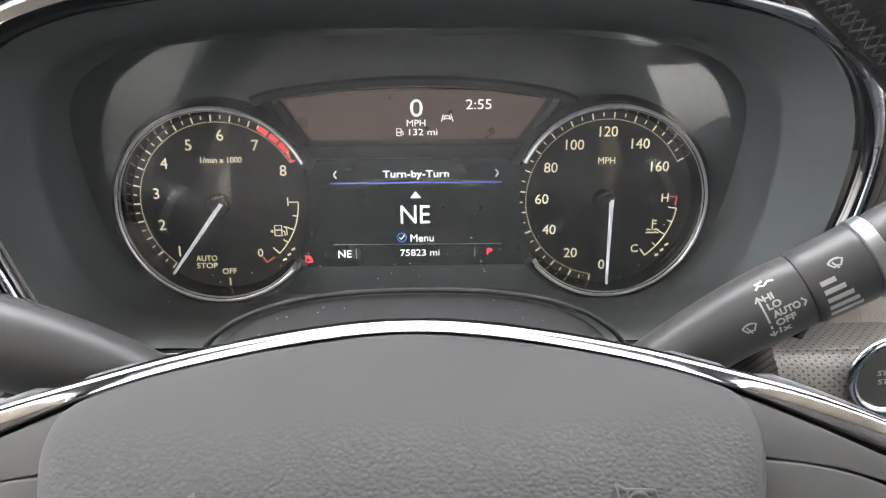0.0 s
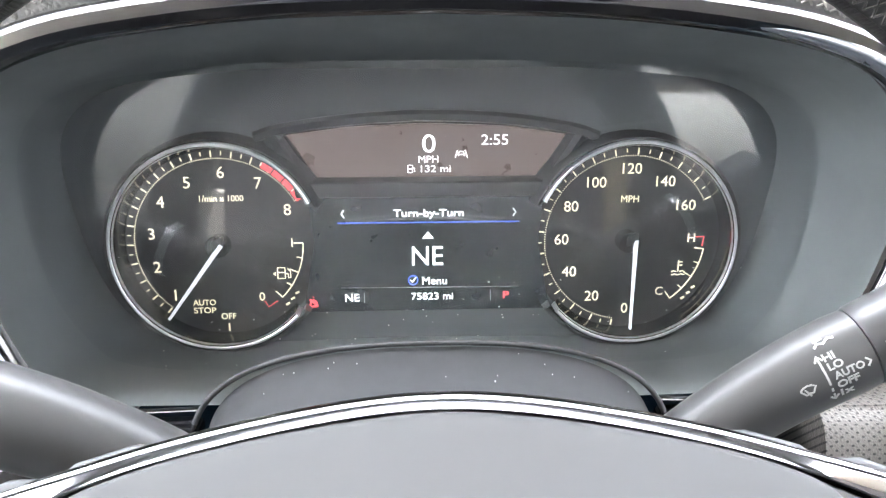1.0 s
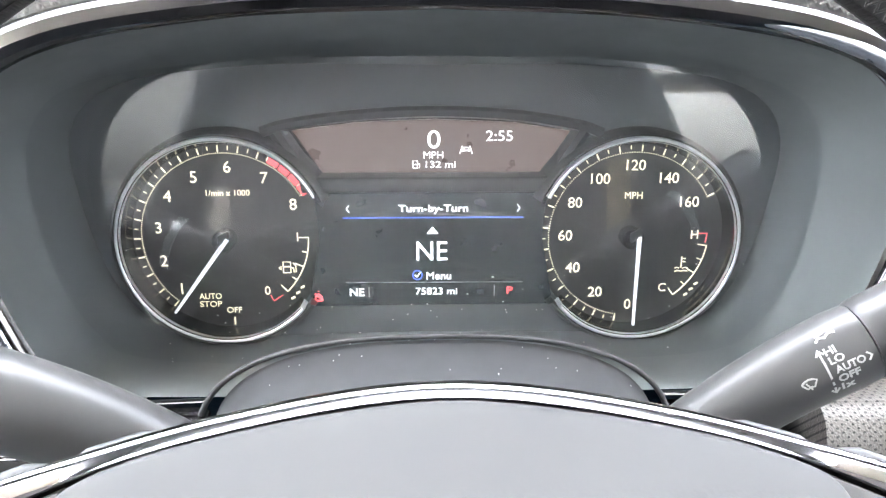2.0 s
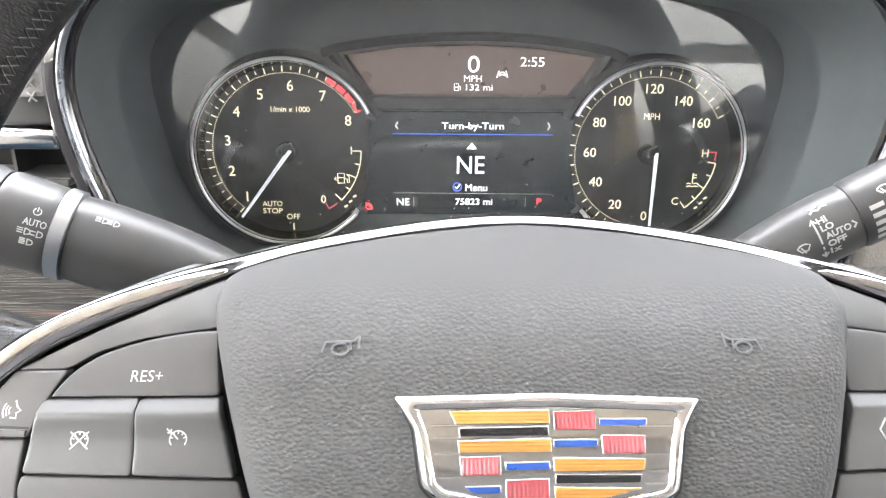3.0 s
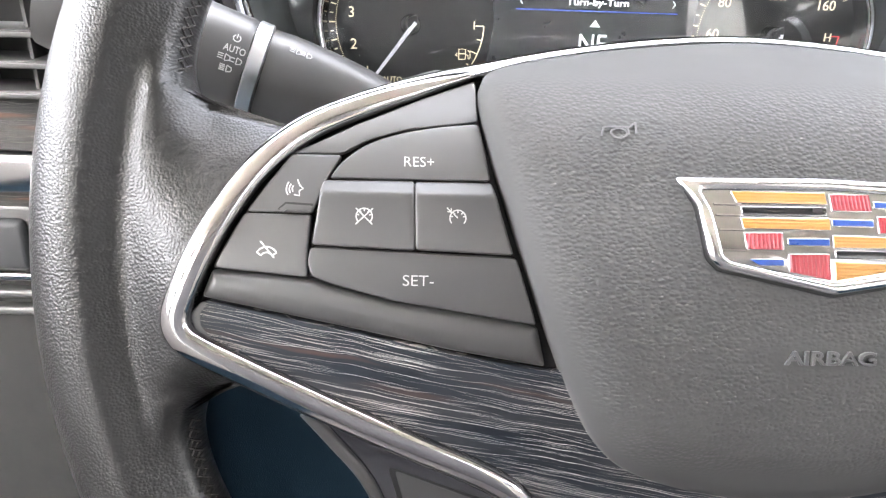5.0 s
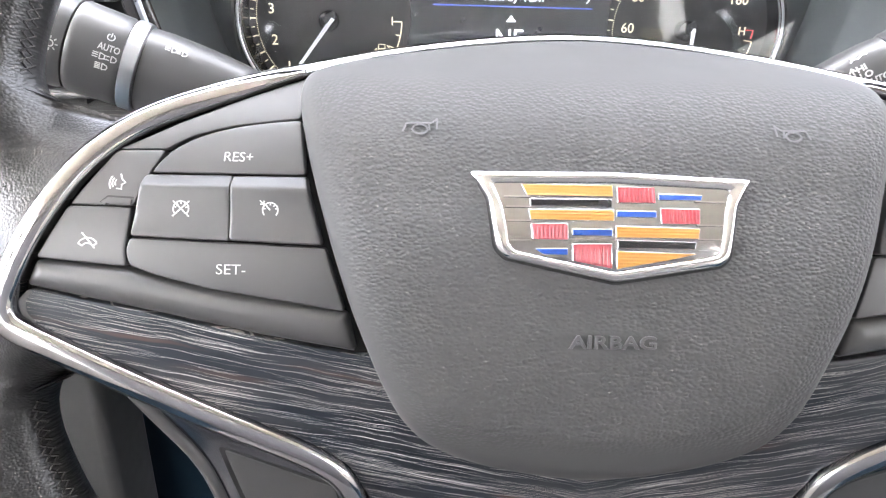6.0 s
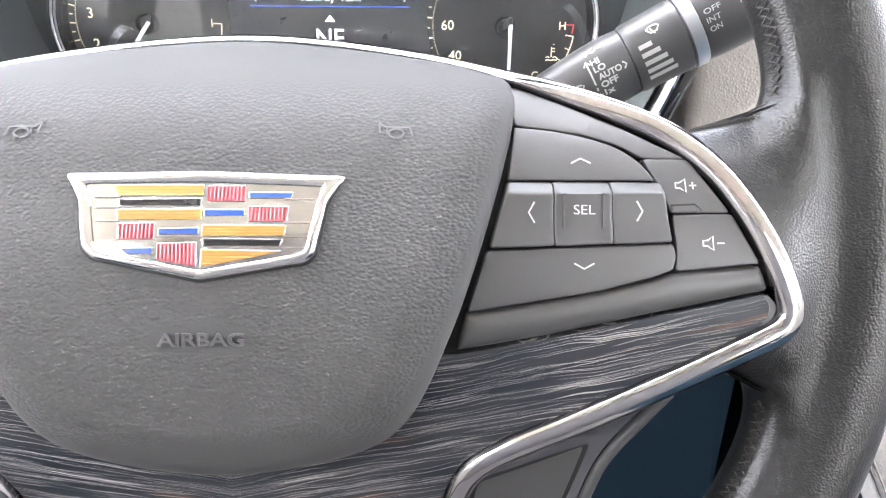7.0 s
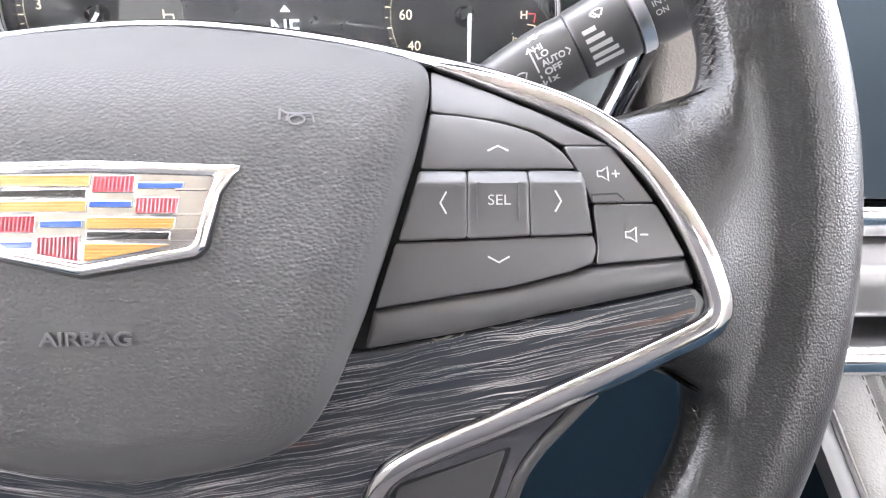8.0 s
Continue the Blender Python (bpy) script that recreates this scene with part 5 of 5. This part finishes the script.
SLATE = material("dark display glass", (0.022, 0.030, 0.038), 0.35, spec=0.2)
screen = thing("centre_screen", pose(0.30, 0.40, 0.892, 3, 0, 0), "dark slate centre display panel with a chrome lower edge", "screen")
part("glass", box((0.0, 0.0, 0.012), (0.27, 0.016, 0.20), bevel=0.004), SLATE, screen, "dark glossy glass")
part("edge", box((-0.006, -0.004, -0.016), (0.28, 0.016, 0.008), bevel=0.007), CHROME, screen, "chrome lower edge")
console = thing("centre_console", pose(0, 0, 0), "grey leather centre console with a satin strip and stitched seams", "console")
part("shelf", box((0.30, 0.36, 0.832), (0.60, 0.46, 0.872), bevel=0.012), SATIN, console, "satin black panel")
part("strip", box((0.31, 0.34, 0.800), (0.60, 0.40, 0.822), bevel=0.009), CHROME, console, "satin silver strip")


def flank(x0, x1, lift, crest):
    """A slanting panel of the console's side between two x at its top, in millimetres."""
    wide, edge = x1 - x0, min(4.0, (x1 - x0) / 3)
    section = [(0, -20), (0, lift), (-edge, lift + crest), (-wide / 2, lift + crest * 1.3), (-wide + edge, lift + crest), (-wide, lift), (-wide, -20)]
    line = [(x0 + 0.41 * q, 374 - 0.58 * q, 790 - 1.02 * q) for q in range(0, 330, 30)]
    return sweep(line, section, normal=(0, -1, 0.55))


part("well_panel", flank(331, 343, 0, 1), SMOOTH_VINYL, console, "dark grey lower panel")
part("silver_strip", flank(343.6, 349.6, 2, 1.5), TRIM, console, "thin satin silver strip")
for x0, x1 in ((350.2, 379.5), (380, 391.5), (392, 600)):
    part("flank", flank(x0, x1, 0, 2.5), DASH, console, "dark grey leather flank")
for x0 in (378.2, 393.6):
    for i in range(26):
        q = 4 + 8 * i
        part("stitch", sweep([(x0 + 0.41 * p, 374 - 0.58 * p - 2.0, 790 - 1.02 * p + 1.1) for p in (q, q + 2.5, q + 5)], oval(0.5, 0.5, 6), normal=(0, -1, 0.55)), STITCH, console)

room = thing("cabin", pose(0, 0, 0), "grey headliner, leather doors and dark carpet of the cabin", "car cabin", kind="structure")
for lo, hi in (((-0.72, -2.1, 1.46), (1.45, -1.9, 1.50)), ((-0.72, -0.42, 1.46), (1.45, 0.19, 1.50)), ((-0.72, -1.9, 1.46), (-0.66, -0.42, 1.50)), ((1.39, -1.9, 1.46), (1.45, -0.42, 1.50))):
    part("roof", box(lo, hi), LINER, room, "grey cloth headliner")
part("floor", box((-0.72, -2.1, 0.40), (1.45, 1.0, 0.45)), CARPET, room)
part("left_door", box((-0.74, -2.1, 0.40), (-0.68, 1.0, 1.10), bevel=0.01), BEIGE, room)
part("right_door", box((1.40, -2.1, 0.40), (1.46, 1.0, 1.10), bevel=0.01), BEIGE, room)
part("tailgate", box((-0.72, -2.16, 0.40), (1.45, -2.1, 1.12), bevel=0.01), MATTE, room)
part("firewall", box((-0.72, 0.95, 0.40), (1.45, 1.0, 1.06)), CARPET, room)
for x, y0, y1 in ((-0.71, -0.48, -0.34), (1.43, -0.75, -0.62)):
    part("pillar", box((x - 0.03, y0, 1.08), (x + 0.03, y1, 1.48), bevel=0.01), MATTE, room)
    part("pillar", sweep([(x * 1000, 80, 1480), (x * 1000, 900, 1090)], oval(40, 35, 12), normal=(1, 0, 0)), LINER, room)

def privacy_glass(name, shade):
    """A thin dark pane that lets a part of the daylight in."""
    m = bpy.data.materials.new(name)
    m.use_nodes = True
    n, link = m.node_tree.nodes, m.node_tree.links.new
    n.remove(n["Principled BSDF"])
    see, sheen, both = n.new("ShaderNodeBsdfTransparent"), n.new("ShaderNodeBsdfGlossy"), n.new("ShaderNodeMixShader")
    see.inputs[0].default_value = (shade, shade * 1.03, shade * 1.05, 1)
    sheen.inputs["Roughness"].default_value, both.inputs[0].default_value = 0.02, 0.04
    link(see.outputs[0], both.inputs[1])
    link(sheen.outputs[0], both.inputs[2])
    link(both.outputs[0], n["Material Output"].inputs[0])
    return m


TINTED = privacy_glass("privacy glass", 0.10)
REAR_TINT = privacy_glass("rear glass", 0.18)
PALE_TINT = privacy_glass("side glass", 0.05)


def sheet(corners):
    bm = bmesh.new()
    bm.faces.new([bm.verts.new(c) for c in corners])
    return bm


# the roof's pane is unseen, added to bring in fill light and lens reflections
for name, corners in (("roof_light_pane", ((-0.66, -1.9, 1.485), (1.39, -1.9, 1.485), (1.39, -0.42, 1.485), (-0.66, -0.42, 1.485))),
                      ("rear_window", ((-0.74, -2.098, 1.09), (1.46, -2.098, 1.09), (1.46, -2.098, 1.47), (-0.74, -2.098, 1.47))),
                      ("side_window", ((-0.71, -2.1, 1.09), (-0.71, -0.48, 1.09), (-0.71, -0.48, 1.47), (-0.71, -2.1, 1.47))),
                      ("side_window", ((1.43, -2.1, 1.09), (1.43, -0.75, 1.09), (1.43, -0.75, 1.47), (1.43, -2.1, 1.47)))):
    pane = part(name, sheet(corners), {"side_window": PALE_TINT, "rear_window": REAR_TINT}.get(name, TINTED), room, "dark tinted glass", smooth=False)
    pane.visible_shadow = name == "roof_light_pane"
seat = thing("driver_seat", pose(0, 0, 0), "grey leather driver seat behind the wheel", "seat")
part("backrest", box((-0.268, -0.46, 0.62), (0.288, -0.30, 1.28), bevel=0.04), SEAT, seat)
part("headrest", box((-0.262, -0.44, 1.275), (0.286, -0.31, 1.455), bevel=0.03), SEAT, seat)
# unseen tan strip, added only to show as a reflection in the cluster lens
part("reflected_strip", sweep([(268, -300, 1000), (267, -298, 1050), (266, -297, 1105)], [(-16, -3), (-16, 1), (-14, 2.5), (14, 2.5), (16, 1), (16, -3)], normal=(0, -1, 0)), material("tan reflected strip", (0.42, 0.33, 0.20), 0.8, grain=0.4, grain_scale=1500), seat, "unseen tan strip added for the lens to reflect")
part("cushion", box((-0.25, -0.32, 0.55), (0.28, 0.16, 0.70), bevel=0.05), SEAT, seat)

ground = thing("ground", pose(0, 0, 0), "pale concrete ground", "ground", kind="structure")
part("sheet", box((-400, -400, -0.1), (400, 400, 0.0)), ASPHALT, ground)
